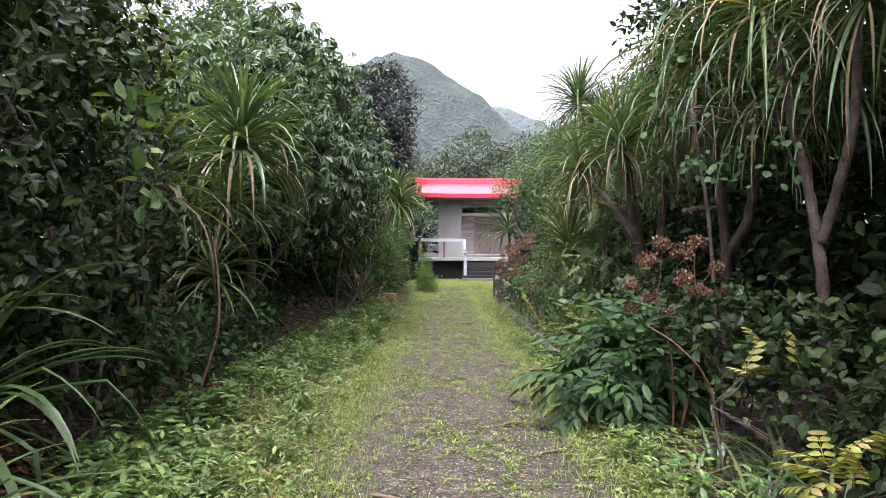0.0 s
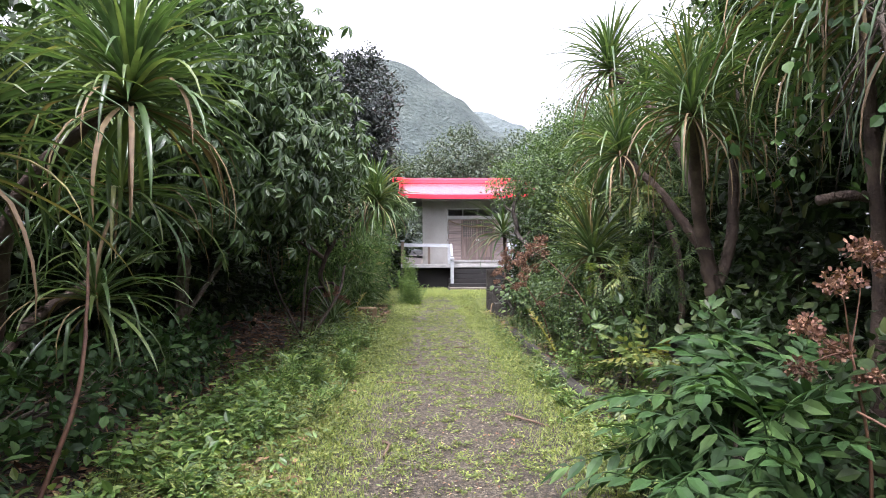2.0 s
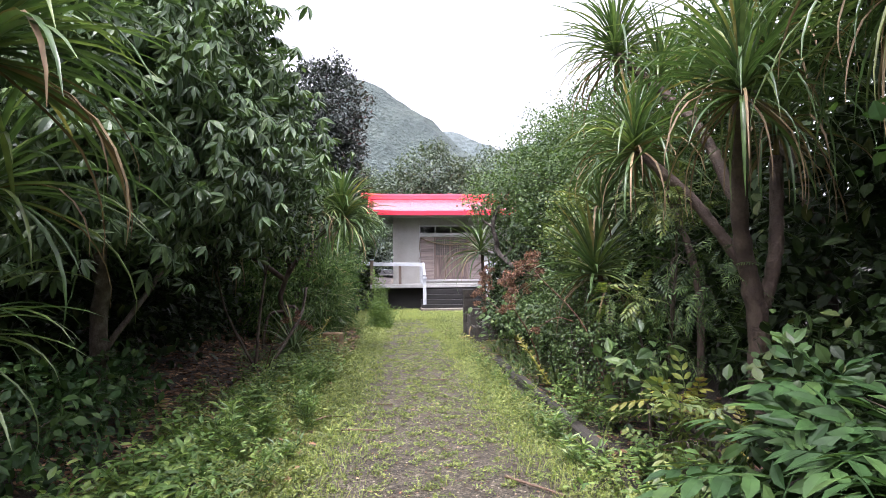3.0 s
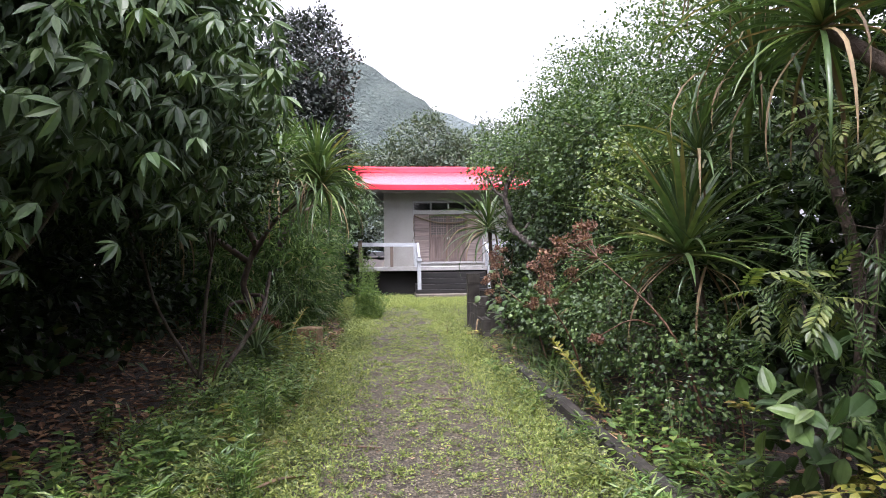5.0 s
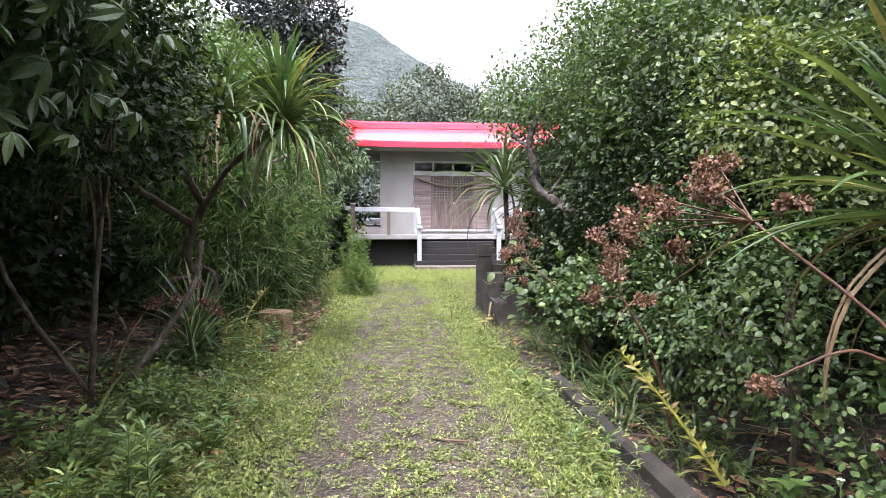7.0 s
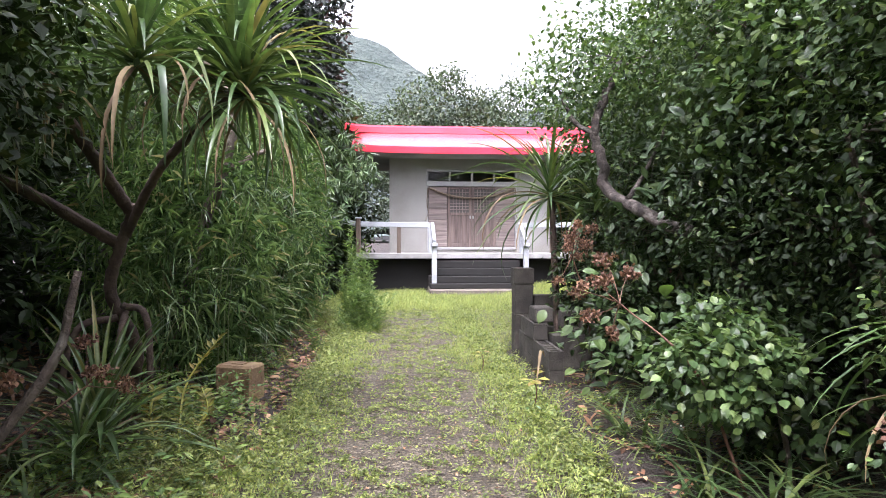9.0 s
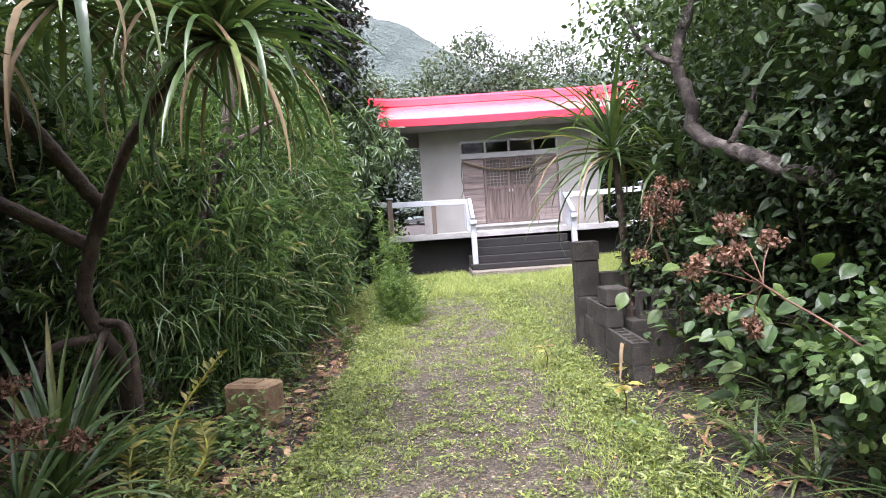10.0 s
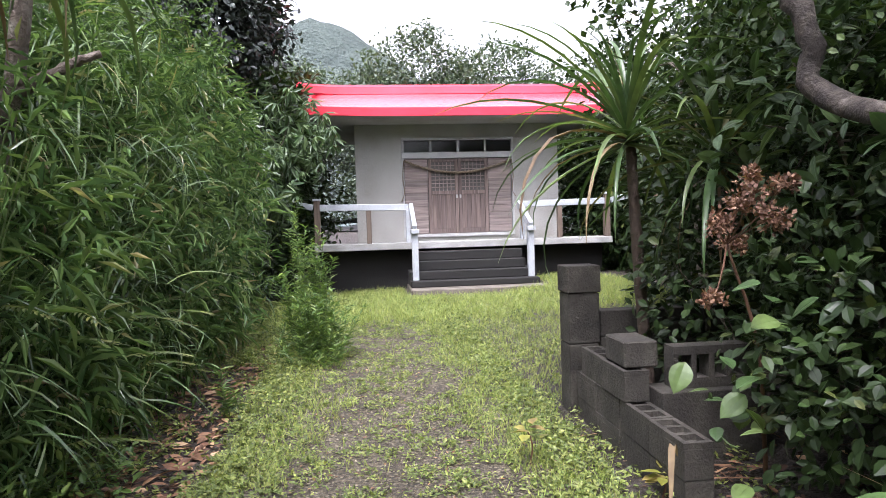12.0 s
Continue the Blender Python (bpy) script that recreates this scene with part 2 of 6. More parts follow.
def ground_mat():
    """Gravel lane between soil verges."""
    m, n, l, b, out = nodes_of("gravel_and_soil")
    tc = n.new("ShaderNodeTexCoord")
    sep = n.new("ShaderNodeSeparateXYZ")
    l.new(tc.outputs["Object"], sep.inputs[0])
    ab = n.new("ShaderNodeMath")
    ab.operation = "SUBTRACT"
    l.new(sep.outputs[0], ab.inputs[0])
    ab.inputs[1].default_value = 0.1
    aa = n.new("ShaderNodeMath")
    aa.operation = "ABSOLUTE"
    l.new(ab.outputs[0], aa.inputs[0])
    wob = noise_tex(n, l, 1.4, 4.0)
    ad = n.new("ShaderNodeMath")
    ad.operation = "MULTIPLY_ADD"
    l.new(wob.outputs[0], ad.inputs[0])
    ad.inputs[1].default_value = 1.1
    l.new(aa.outputs[0], ad.inputs[2])
    edge = n.new("ShaderNodeMapRange")
    edge.inputs["From Min"].default_value, edge.inputs["From Max"].default_value = 1.25, 1.7
    l.new(ad.outputs[0], edge.inputs["Value"])
    vor = n.new("ShaderNodeTexVoronoi")
    vor.inputs["Scale"].default_value = 60.0
    l.new(tc.outputs["Object"], vor.inputs["Vector"])
    sepc = n.new("ShaderNodeSeparateColor")
    l.new(vor.outputs["Color"], sepc.inputs[0])
    grav = ramp(n, [(0.0, (0.022, 0.017, 0.010)), (0.5, (0.064, 0.052, 0.032)), (0.88, (0.118, 0.098, 0.064)), (1.0, (0.24, 0.208, 0.145))])
    l.new(sepc.outputs[0], grav.inputs[0])
    damp = noise_tex(n, l, 2.3, 5.0)
    dr = ramp(n, [(0.35, (0.62, 0.59, 0.54)), (0.65, (1.1, 1.1, 1.1))])
    l.new(damp.outputs[0], dr.inputs[0])
    gm = n.new("ShaderNodeMixRGB")
    gm.blend_type, gm.inputs[0].default_value = "MULTIPLY", 1.0
    l.new(grav.outputs[0], gm.inputs[1])
    l.new(dr.outputs[0], gm.inputs[2])
    fine = noise_tex(n, l, 45.0, 6.0)
    soil = ramp(n, [(0.3, (0.013, 0.009, 0.007)), (0.55, (0.028, 0.019, 0.013)), (0.75, (0.055, 0.038, 0.026))])
    l.new(fine.outputs[0], soil.inputs[0])
    mx = n.new("ShaderNodeMixRGB")
    l.new(edge.outputs[0], mx.inputs[0])
    l.new(gm.outputs[0], mx.inputs[1])
    l.new(soil.outputs[0], mx.inputs[2])
    l.new(mx.outputs[0], b.inputs["Base Color"])
    b.inputs["Roughness"].default_value = 0.72
    h = n.new("ShaderNodeMath")
    h.operation = "ADD"
    l.new(vor.outputs["Distance"], h.inputs[0])
    l.new(fine.outputs[0], h.inputs[1])
    bump(n, l, h.outputs[0], b, 1.0, 0.02)
    return m


M_GROUND = ground_mat()


# ---- helpers of this scene ----
def thing(name, at, label, category, group="", kind=""):
    ob = new(name)
    ob.location = at
    ob.empty_display_size = 0.2
    return tagged(ob, label, category, group, kind)


def rooted(ob):
    """World place of an object whose parents are only moved, not turned."""
    v = Vector((0, 0, 0))
    while ob is not None:
        v += ob.location
        ob = ob.parent
    return v


def part_arrays(name, verts, faces, mat, parent=None, label="", smooth=False, at=None):
    me = bpy.data.meshes.new(name)
    v = np.asarray(verts, float)
    origin = Vector(at) if at is not None else (rooted(parent) if parent else Vector((0, 0, 0)))
    me.from_pydata((v - np.array(origin)).tolist(), [], faces if isinstance(faces, list) else faces.tolist())
    me.materials.append(mat)
    if smooth:
        me.shade_smooth()
    me.update()
    ob = new(name, me)
    ob.parent = parent
    ob.location = origin - (rooted(parent) if parent else Vector((0, 0, 0)))
    return tagged(ob, label)


def part(name, bm, mat, parent=None, label=""):
    me = bpy.data.meshes.new(name)
    origin = rooted(parent) if parent else Vector((0, 0, 0))
    bmesh.ops.translate(bm, verts=bm.verts, vec=-origin)
    bm.to_mesh(me)
    bm.free()
    me.materials.append(mat)
    ob = new(name, me)
    ob.parent = parent
    return tagged(ob, label)


def box_bm(bm, x0, x1, y0, y1, z0, z1, bev=0.0):
    m = Matrix.Translation(((x0 + x1) / 2, (y0 + y1) / 2, (z0 + z1) / 2)) @ Matrix.Diagonal((x1 - x0, y1 - y0, z1 - z0, 1))
    got = bmesh.ops.create_cube(bm, size=1, matrix=m)
    if bev:
        es = list({e for v in got["verts"] for e in v.link_edges})
        bmesh.ops.bevel(bm, geom=es, offset=bev, segments=1, affect="EDGES")
    return bm


def box(name, x0, x1, y0, y1, z0, z1, mat, parent=None, label="", bev=0.006):
    return part(name, box_bm(bmesh.new(), x0, x1, y0, y1, z0, z1, bev), mat, parent, label)


def beam(name, a, b, w, h, mat, parent, bev=0.008, label=""):
    """A squared timber from a to b."""
    a, b = Vector(a), Vector(b)
    d = b - a
    bm = box_bm(bmesh.new(), -w / 2, w / 2, 0, d.length, -h / 2, h / 2, bev)
    q = d.to_track_quat("Y", "Z").to_matrix().to_4x4()
    bmesh.ops.transform(bm, matrix=Matrix.Translation(a) @ q, verts=bm.verts)
    return part(name, bm, mat, parent, label)


def unit(a):
    a = np.asarray(a, float)
    return a / np.maximum(np.linalg.norm(a, axis=-1, keepdims=True), 1e-9)


def tube(points, radii, sides=7, wobble=0.0):
    """Tapered tube through points: vertices and faces."""
    p = np.asarray(points, float)
    n = len(p)
    t = unit(np.gradient(p, axis=0))
    ref = np.array([0.31, 0.17, 0.93]) if abs(t[0, 2]) < 0.9 else np.array([0.95, 0.3, 0.05])
    u = unit(np.cross(t, ref))
    w = np.cross(t, u)
    a = np.linspace(0, 2 * np.pi, sides, endpoint=False)
    r = np.asarray(radii, float)[:, None] * (1 + wobble * rng.normal(size=(n, sides)))
    v = p[:, None] + r[..., None] * (np.cos(a)[None, :, None] * u[:, None] + np.sin(a)[None, :, None] * w[:, None])
    f = []
    for i in range(n - 1):
        for j in range(sides):
            k = (j + 1) % sides
            f.append((i * sides + j, i * sides + k, (i + 1) * sides + k, (i + 1) * sides + j))
    f.append(tuple(range((n - 1) * sides, n * sides)))
    f.append(tuple(range(sides - 1, -1, -1)))
    return v.reshape(-1, 3), f


def spline(pts, n):
    """Smooth line through a few points."""
    p = np.asarray(pts, float)
    q = np.vstack([2 * p[0] - p[1], p, 2 * p[-1] - p[-2]])
    out = []
    for s in np.linspace(0, len(p) - 1 - 1e-6, n):
        i, t = int(s), s - int(s)
        a, b, c, d = q[i], q[i + 1], q[i + 2], q[i + 3]
        out.append(0.5 * (2 * b + (c - a) * t + (2 * a - 5 * b + 4 * c - d) * t * t + (3 * b - a - 3 * c + d) * t ** 3))
    return np.array(out)


def merged(pieces):
    vs, fs, o = [], [], 0
    for v, f in pieces:
        vs.append(v)
        fs += [tuple(i + o for i in q) for q in f]
        o += len(v)
    return np.vstack(vs), fs


def limb(pts, r0, r1, n=14, sides=8, wobble=0.06):
    c = spline(pts, n)
    c[1:-1] += rng.normal(scale=r0 * 0.12, size=(n - 2, 3))
    return tube(c, np.linspace(r0, r1, n), sides, wobble)


# leaf shapes: x across, y along, z up, one unit long
def oval(w, fold=0.05, droop=0.12):
    v = [(0, 0, 0), (w * 0.8, 0.3, fold), (0, 0.3, 0), (-w * 0.8, 0.3, fold), (w * 0.85, 0.62, fold - droop * 0.35), (0, 0.62, -droop * 0.4), (-w * 0.85, 0.62, fold - droop * 0.35), (0, 1, -droop)]
    f = [(0, 1, 2), (0, 2, 3), (1, 4, 5, 2), (2, 5, 6, 3), (4, 7, 5), (5, 7, 6)]
    return np.array(v), f


def broad(w, fold=0.06, droop=0.2):
    """Large leaf with a rounded outline and a raised pair of halves."""
    rows = [(0.0, 0.02), (0.12, 0.55), (0.3, 0.95), (0.5, 1.0), (0.7, 0.8), (0.87, 0.42), (1.0, 0.02)]
    v, f = [], []
    for y, k in rows:
        z = -droop * y * y
        v += [(-w * k, y, z + fold * k), (-w * k * 0.5, y + 0.02, z + fold * k * 0.75), (0, y + 0.03, z), (w * k * 0.5, y + 0.02, z + fold * k * 0.75), (w * k, y, z + fold * k)]
    for i in range(6):
        for j in range(4):
            a = i * 5 + j
            f.append((a, a + 1, a + 6, a + 5))
    return np.array(v), f


def kite(w, fold=0.05, droop=0.08):
    return np.array([(0, 0, 0), (w, 0.42, fold), (0, 1, -droop), (-w, 0.42, fold)]), [(0, 1, 2), (0, 2, 3)]


def turned(tpl, scale, az, pitch, shift):
    m = np.array(Matrix.Translation(shift) @ Euler((radians(pitch), 0, radians(az))).to_matrix().to_4x4())
    v = tpl[0] * scale
    return v @ m[:3, :3].T + m[:3, 3], tpl[1]


def palmate(n=7, w=0.16):
    """Drooping leaflets round the end of a stalk."""
    out = []
    for i in range(n):
        out.append(turned(oval(w, 0.04, 0.2), 0.62 + 0.1 * math.cos(i * 2.1), i * 360 / n + 7 * math.sin(i * 5), -38 - 12 * math.sin(i * 3), (0, 0.35, 0)))
    out.append((np.array([(-0.012, 0, 0), (0.012, 0, 0), (0, 0.35, 0)]), [(0, 1, 2)]))
    return merged(out)


def pinnate(pairs=5, w=0.2, size=0.34, arch=0.35):
    out = []
    for i in range(pairs):
        y = 0.2 + 0.62 * i / (pairs - 1)
        z = -arch * y * y
        for s in (-1, 1):
            out.append(turned(oval(w, 0.03, 0.18), size * (1 - 0.25 * abs(i / (pairs - 1) - 0.4)), -s * (62 - 22 * i / (pairs - 1)), -14, (s * 0.008, y, z)))
    out.append(turned(oval(w, 0.03, 0.18), size * 0.95, 0, -28, (0, 0.88, -arch * 0.78)))
    pts = [(0, y, -arch * y * y) for y in np.linspace(0, 0.9, 6)]
    out.append(tube(pts, np.linspace(0.012, 0.006, 6), 3))
    return merged(out)


def blade_strip(w=0.03, segs=4, arch=0.5):
    v, f = [], []
    for i in range(segs + 1):
        s = i / segs
        ww = w * (1 - s ** 2.2) + 0.001
        v += [(-ww, s * (1 - 0.25 * arch * s), -arch * s ** 2.2), (ww, s * (1 - 0.25 * arch * s), -arch * s ** 2.2)]
    for i in range(segs):
        f.append((2 * i, 2 * i + 1, 2 * i + 3, 2 * i + 2))
    return np.array(v), f


def scatter(tpl, pos, d, n, size):
    """Many copies of one leaf shape as one vertex array and face list."""
    pos, d = np.asarray(pos, float), unit(d)
    n = np.asarray(n, float)
    n = unit(n - (n * d).sum(1, keepdims=True) * d)
    s = np.cross(d, n)
    tv, tf = tpl
    size = np.broadcast_to(np.asarray(size, float), (len(pos),))
    v = pos[:, None] + size[:, None, None] * (tv[None, :, :1] * s[:, None] + tv[None, :, 1:2] * d[:, None] + tv[None, :, 2:] * n[:, None])
    k = len(tv)
    off = np.arange(len(pos)) * k
    faces = []
    for f in tf:
        faces += (off[:, None] + np.array(f)[None]).tolist()
    return v.reshape(-1, 3), faces


def ball(n):
    return unit(rng.normal(size=(n, 3)))


def clumped(blobs, clumps, per, r, size, up=0.7, hang=0.25, inside=0.22, low=-0.9):
    """Leaf places in twigs over the outside of some uneven masses; a share lies within."""
    w = np.array([b[3] * b[4] + b[4] * b[5] + b[3] * b[5] for b in blobs], float)
    pick = rng.choice(len(blobs), clumps, p=w / w.sum())
    b = np.array(blobs, float)[pick]
    o = ball(clumps)
    o[:, 2] = np.where(o[:, 2] < low, -o[:, 2], o[:, 2])
    lump = np.array([noise.noise(Vector(q)) for q in (o * 2.3 + b[:, :3] * 0.37)])
    knob = np.array([noise.noise(Vector(q)) for q in (o * b[:, 3:6] * 3.4 + b[:, :3] * 1.7)])
    rad = 0.92 + 0.34 * lump + 0.26 * knob + rng.normal(scale=0.04, size=clumps)
    deep = rng.random(clumps) < inside
    rad[deep] *= rng.uniform(0.45, 0.9, deep.sum())
    c = b[:, :3] + o * b[:, 3:6] * rad[:, None]
    ax = unit(o / b[:, 3:6] + np.array([0, 0, 0.25]))
    P = np.repeat(c, per, 0) + rng.normal(scale=r, size=(clumps * per, 3)) * np.array([1, 1, 0.75])
    A = np.repeat(ax, per, 0)
    D = unit(A * 0.7 + ball(clumps * per) * 0.9 - np.array([0, 0, hang]))
    N = unit(A * 0.5 + np.array([0, 0, up]) + ball(clumps * per) * 0.5)
    keep = P[:, 2] > 0.03
    S = size * rng.uniform(0.65, 1.25, clumps * per)
    return P[keep], D[keep], N[keep], S[keep]


def ground_z(x, y):
    s = lambda a: min(max(a, 0.0), 1.0) ** 2 * (3 - 2 * min(max(a, 0.0), 1.0))
    z = 0.13 * s((y - 17) / 7.5)
    z += 0.35 * s((-1.9 - x) / 2.6) + 0.2 * s((x - 1.7) / 2.5)
    if abs(x) < 40 and -20 < y < 60:
        z += 0.035 * noise.noise(Vector((x * 0.9, y * 0.9, 0))) + 0.012 * noise.noise(Vector((x * 4, y * 4, 3)))
    return z


def leafy(name, base, limbs, blobs, tpl, mat, clumps, per, r, size, label, category="tree", bark=M_BARK, group="", foliage="crown", stem="trunk", **kw):
    """Tree or shrub: woody limbs and a crown of separate leaves."""
    at = (base[0], base[1], ground_z(base[0], base[1]) - 0.02)
    t = thing(name, at, label, category, group)
    pieces = [limb(*a) for a in limbs]
    for b in blobs:
        top = [q[0][-1] for q in limbs]
        for k in range(4):
            o = ball(1)[0]
            e = np.array(b[:3]) + o * np.array(b[3:6]) * 0.85
            s = np.array(min(top, key=lambda q: np.linalg.norm(np.array(q) - np.array(b[:3])))) if top else np.array(at)
            pieces.append(limb([s, (s + np.array(b[:3])) / 2 + ball(1)[0] * 0.15 * min(1, max(b[3:6])), e], min(0.022, 0.012 * max(b[3:6])), min(0.006, 0.005 * max(b[3:6])), 9, 5))
    v, f = merged(pieces)
    part_arrays(stem, v, f, bark, t, smooth=True)
    v, f = scatter(tpl, *clumped(blobs, clumps, per, r, size, **kw))
    tagged(part_arrays(foliage, v, f, mat, t), kind="stuff")
    return t


# ---- the ground ----
def build_ground():
    xs = np.concatenate([[-2500, -900, -300, -120, -60, -30, -18, -12, -9], np.arange(-7, 7.01, 0.16), [9, 12, 18, 30, 60, 120, 300, 900, 2500]])
    ys = np.concatenate([[-2500, -900, -300, -100, -40, -20, -12], np.arange(-7, 30.01, 0.2), [33, 40, 50, 80, 140, 300, 900, 2500]])
    v = [(x, y, ground_z(x, y)) for y in ys for x in xs]
    nx = len(xs)
    f = [(j * nx + i, j * nx + i + 1, (j + 1) * nx + i + 1, (j + 1) * nx + i) for j in range(len(ys) - 1) for i in range(nx - 1)]
    ob = part_arrays("ground", v, f, M_GROUND, smooth=True)
    tagged(ob, "grey gravel lane between dark soil verges", "ground", kind="structure")


build_ground()


def build_hill(name, cx, cy, lobes, mat, label):
    """Wooded hill of bumpy outline."""
    xs, ys = np.linspace(-260, 260, 105), np.linspace(-90, 90, 31)
    v = []
    for y in ys:
        for x in xs:
            h = max(a * math.exp(-((x - lx) / sx) ** 2 - (y / 55) ** 2) for lx, a, sx in lobes)
            k = noise.noise(Vector((x * 0.05, y * 0.05, 1))) * 5 + noise.noise(Vector((x * 0.21, y * 0.21, 4))) * 2.6
            v.append((cx + x, cy + y, h + k * min(1, h / 15) - 2))
    nx = len(xs)
    f = [(j * nx + i, j * nx + i + 1, (j + 1) * nx + i + 1, (j + 1) * nx + i) for j in range(len(ys) - 1) for i in range(nx - 1)]
    tagged(part_arrays(name, v, f, mat, smooth=False), label, "hill", kind="structure")


# No mist between the hills; their painted colours carry the haze.
build_hill("backdrop_hill", 0, 330, [(-27, 103, 98), (-110, 86, 80)], M_HILL, "green wooded hill behind the trees, mist painted into its colour")
build_hill("backdrop_ridge", 60, 520, [(-20, 119, 130), (70, 114, 120)], M_HILLFAR, "distant wooded ridge, mist painted into its pale colour")


# ---- shrine hall ----
def build_hall():
    hall = thing("shrine_hall", (2.04, 28, 0.05), "small grey rendered shrine hall with glossy red roof", "building")
    Y = 27.8
    for x0, x1, z0, z1 in ((-0.2, 0.8, 0.95, 3.9), (3.27, 4.28, 0.95, 3.9), (0.8, 3.27, 3.37, 3.9), (0.8, 3.27, 0.95, 1.2)):
        box("front_wall", x0, x1, Y, Y + 0.15, z0, z1, M_WALL, hall, "stained grey rendered front wall", 0)
    box("side_wall", -0.2, -0.05, Y + 0.15, 30.2, 0.95, 3.95, M_WALL, hall)
    box("side_wall", 4.13, 4.28, Y + 0.15, 30.2, 0.95, 3.95, M_WALL, hall)
    box("back_wall", -0.2, 4.28, 30.2, 30.35, 0.95, 3.95, M_WALL, hall)
    box("inner_floor", -0.05, 4.13, Y + 0.15, 30.2, 0.95, 1.1, M_INSIDE, hall)
    # Full-width black block painted as the dark void below the deck.
    box("foundation", -0.98, 5.06, 27.25, 30.3, 0.0, 0.947, M_STEPS, hall, "concrete foundation, shade under the deck put into its black colour")

    # roof: two swept slopes with an edge
    def slope(sign):
        n, k = 30, 9
        v = []
        for lay in (0.0, -0.05):
            for j in range(k):
                s = j / (k - 1)
                y = 28.45 - (1.77 if sign > 0 else -2.6) * s
                z = 4.5 - (0.69) * (s + 0.05 * math.sin(math.pi * s)) + lay
                for i in range(n):
                    q = i / (n - 1)
                    x = -1.09 + 6.26 * q
                    lift = 0.05 * (2 * q - 1) ** 4 * s
                    v.append((x, y, z + lift))
        f = []
        m = n * k
        for j in range(k - 1):
            for i in range(n - 1):
                a = j * n + i
                f.append((a, a + 1, a + n + 1, a + n))
                f.append((m + a, m + a + n, m + a + n + 1, m + a + 1))
        for j in range(k - 1):
            for a in (j * n, j * n + n - 1):
                f.append((a, a + n, m + a + n, m + a))
        for i in range(n - 1):
            a = (k - 1) * n + i
            f.append((a, a + 1, m + a + 1, m + a))
        part_arrays("roof", v, f, M_ROOF, hall, "glossy red painted roof slope", smooth=True)
    slope(1)
    slope(-1)
    for i in range(1, 8):
        x = -1.09 + 6.26 * i / 8
        pts = [(x, 28.45 - 1.75 * s, 4.503 - 0.69 * (s + 0.05 * math.sin(math.pi * s))) for s in np.linspace(0.02, 1, 9)]
        v, f = tube(pts, [0.006] * 9, 5)
        part_arrays("roof_seam", v, f, M_ROOF, hall)
    # fascia along the eaves, swept up a little at both ends
    for y, dz in ((26.66, 0.0), (31.07, 0.05)):
        n = 25
        v = []
        for i in range(n):
            q = i / (n - 1)
            x, lift = -1.1 + 6.28 * q, 0.05 * (2 * q - 1) ** 4
            v += [(x, y - 0.03, 3.645 + dz + lift), (x, y + 0.03, 3.645 + dz + lift), (x, y + 0.03, 3.81 + dz + lift), (x, y - 0.03, 3.81 + dz + lift)]
        f = [(4 * i + a, 4 * i + (a + 1) % 4, 4 * i + 4 + (a + 1) % 4, 4 * i + 4 + a) for i in range(n - 1) for a in range(4)]
        f += [(0, 1, 2, 3), (4 * n - 1, 4 * n - 2, 4 * n - 3, 4 * n - 4)]
        part_arrays("fascia", v, f, M_FASCIA, hall, "bright red eaves board")
    for x in (-1.11, 5.19):
        v = []
        for s in np.linspace(-1, 1, 21):
            y = 28.45 + (2.6 if s > 0 else 1.77) * s
            z = 4.5 - 0.69 * (abs(s) + 0.05 * math.sin(math.pi * abs(s)))
            v += [(x - 0.025, y, z - 0.13), (x + 0.025, y, z - 0.13), (x + 0.025, y, z + 0.03), (x - 0.025, y, z + 0.03)]
        f = [(4 * i + a, 4 * i + (a + 1) % 4, 4 * i + 4 + (a + 1) % 4, 4 * i + 4 + a) for i in range(20) for a in range(4)] + [(0, 1, 2, 3), (83, 82, 81, 80)]
        part_arrays("bargeboard", v, f, M_FASCIA, hall)
    # ridge cap with flared ends
    n = 33
    v = []
    for i in range(n):
        q = 2 * i / (n - 1) - 1
        x, lift = 2.04 + 3.47 * q, 0.08 * abs(q) ** 9
        v += [(x, 28.25, 4.42 + lift), (x, 28.65, 4.42 + lift), (x, 28.62, 4.58 + lift), (x, 28.49, 4.65 + lift), (x, 28.41, 4.65 + lift), (x, 28.28, 4.58 + lift)]
    f = [(6 * i + a, 6 * i + (a + 1) % 6, 6 * i + 6 + (a + 1) % 6, 6 * i + 6 + a) for i in range(n - 1) for a in range(6)]
    f += [tuple(range(6)), tuple(range(6 * n - 1, 6 * n - 7, -1))]
    part_arrays("ridge_cap", v, f, M_FASCIA, hall, "red ridge cap with upturned ends")
    box("soffit", -1.06, 5.14, 26.7, 31.0, 3.66, 3.69, M_WALL, hall, "grey soffit under the eaves")

    # transom window of four panes
    win = box("window_frame", 0.8, 3.27, Y - 0.02, Y + 0.1, 3.315, 3.365, M_FRAME, hall, "white painted transom frame")
    box("sill", 0.8, 3.27, Y - 0.03, Y + 0.1, 2.92, 3.05, M_FRAME, win)
    for i in range(5):
        x = 0.8 + i * (2.47 - 0.05) / 4
        box("mullion", x, x + 0.05 if i != 2 else x + 0.055, Y - 0.01, Y + 0.09, 3.051, 3.314, M_FRAME, win)
    for i in range(4):
        x = 0.855 + i * 0.605
        p = box("window_pane", x, x + 0.545, Y + 0.035, Y + 0.041, 3.055, 3.31, M_GLASS, hall, "dark clear window pane", 0)
        p.visible_shadow = False

    # doorway: boarded side panels and a pair of lattice doors
    fr = box("door_frame", 0.8, 0.845, Y - 0.015, Y + 0.1, 1.201, 2.919, M_FRAME, hall, "white painted door frame")
    box("jamb", 3.225, 3.27, Y - 0.015, Y + 0.1, 1.201, 2.919, M_FRAME, fr)
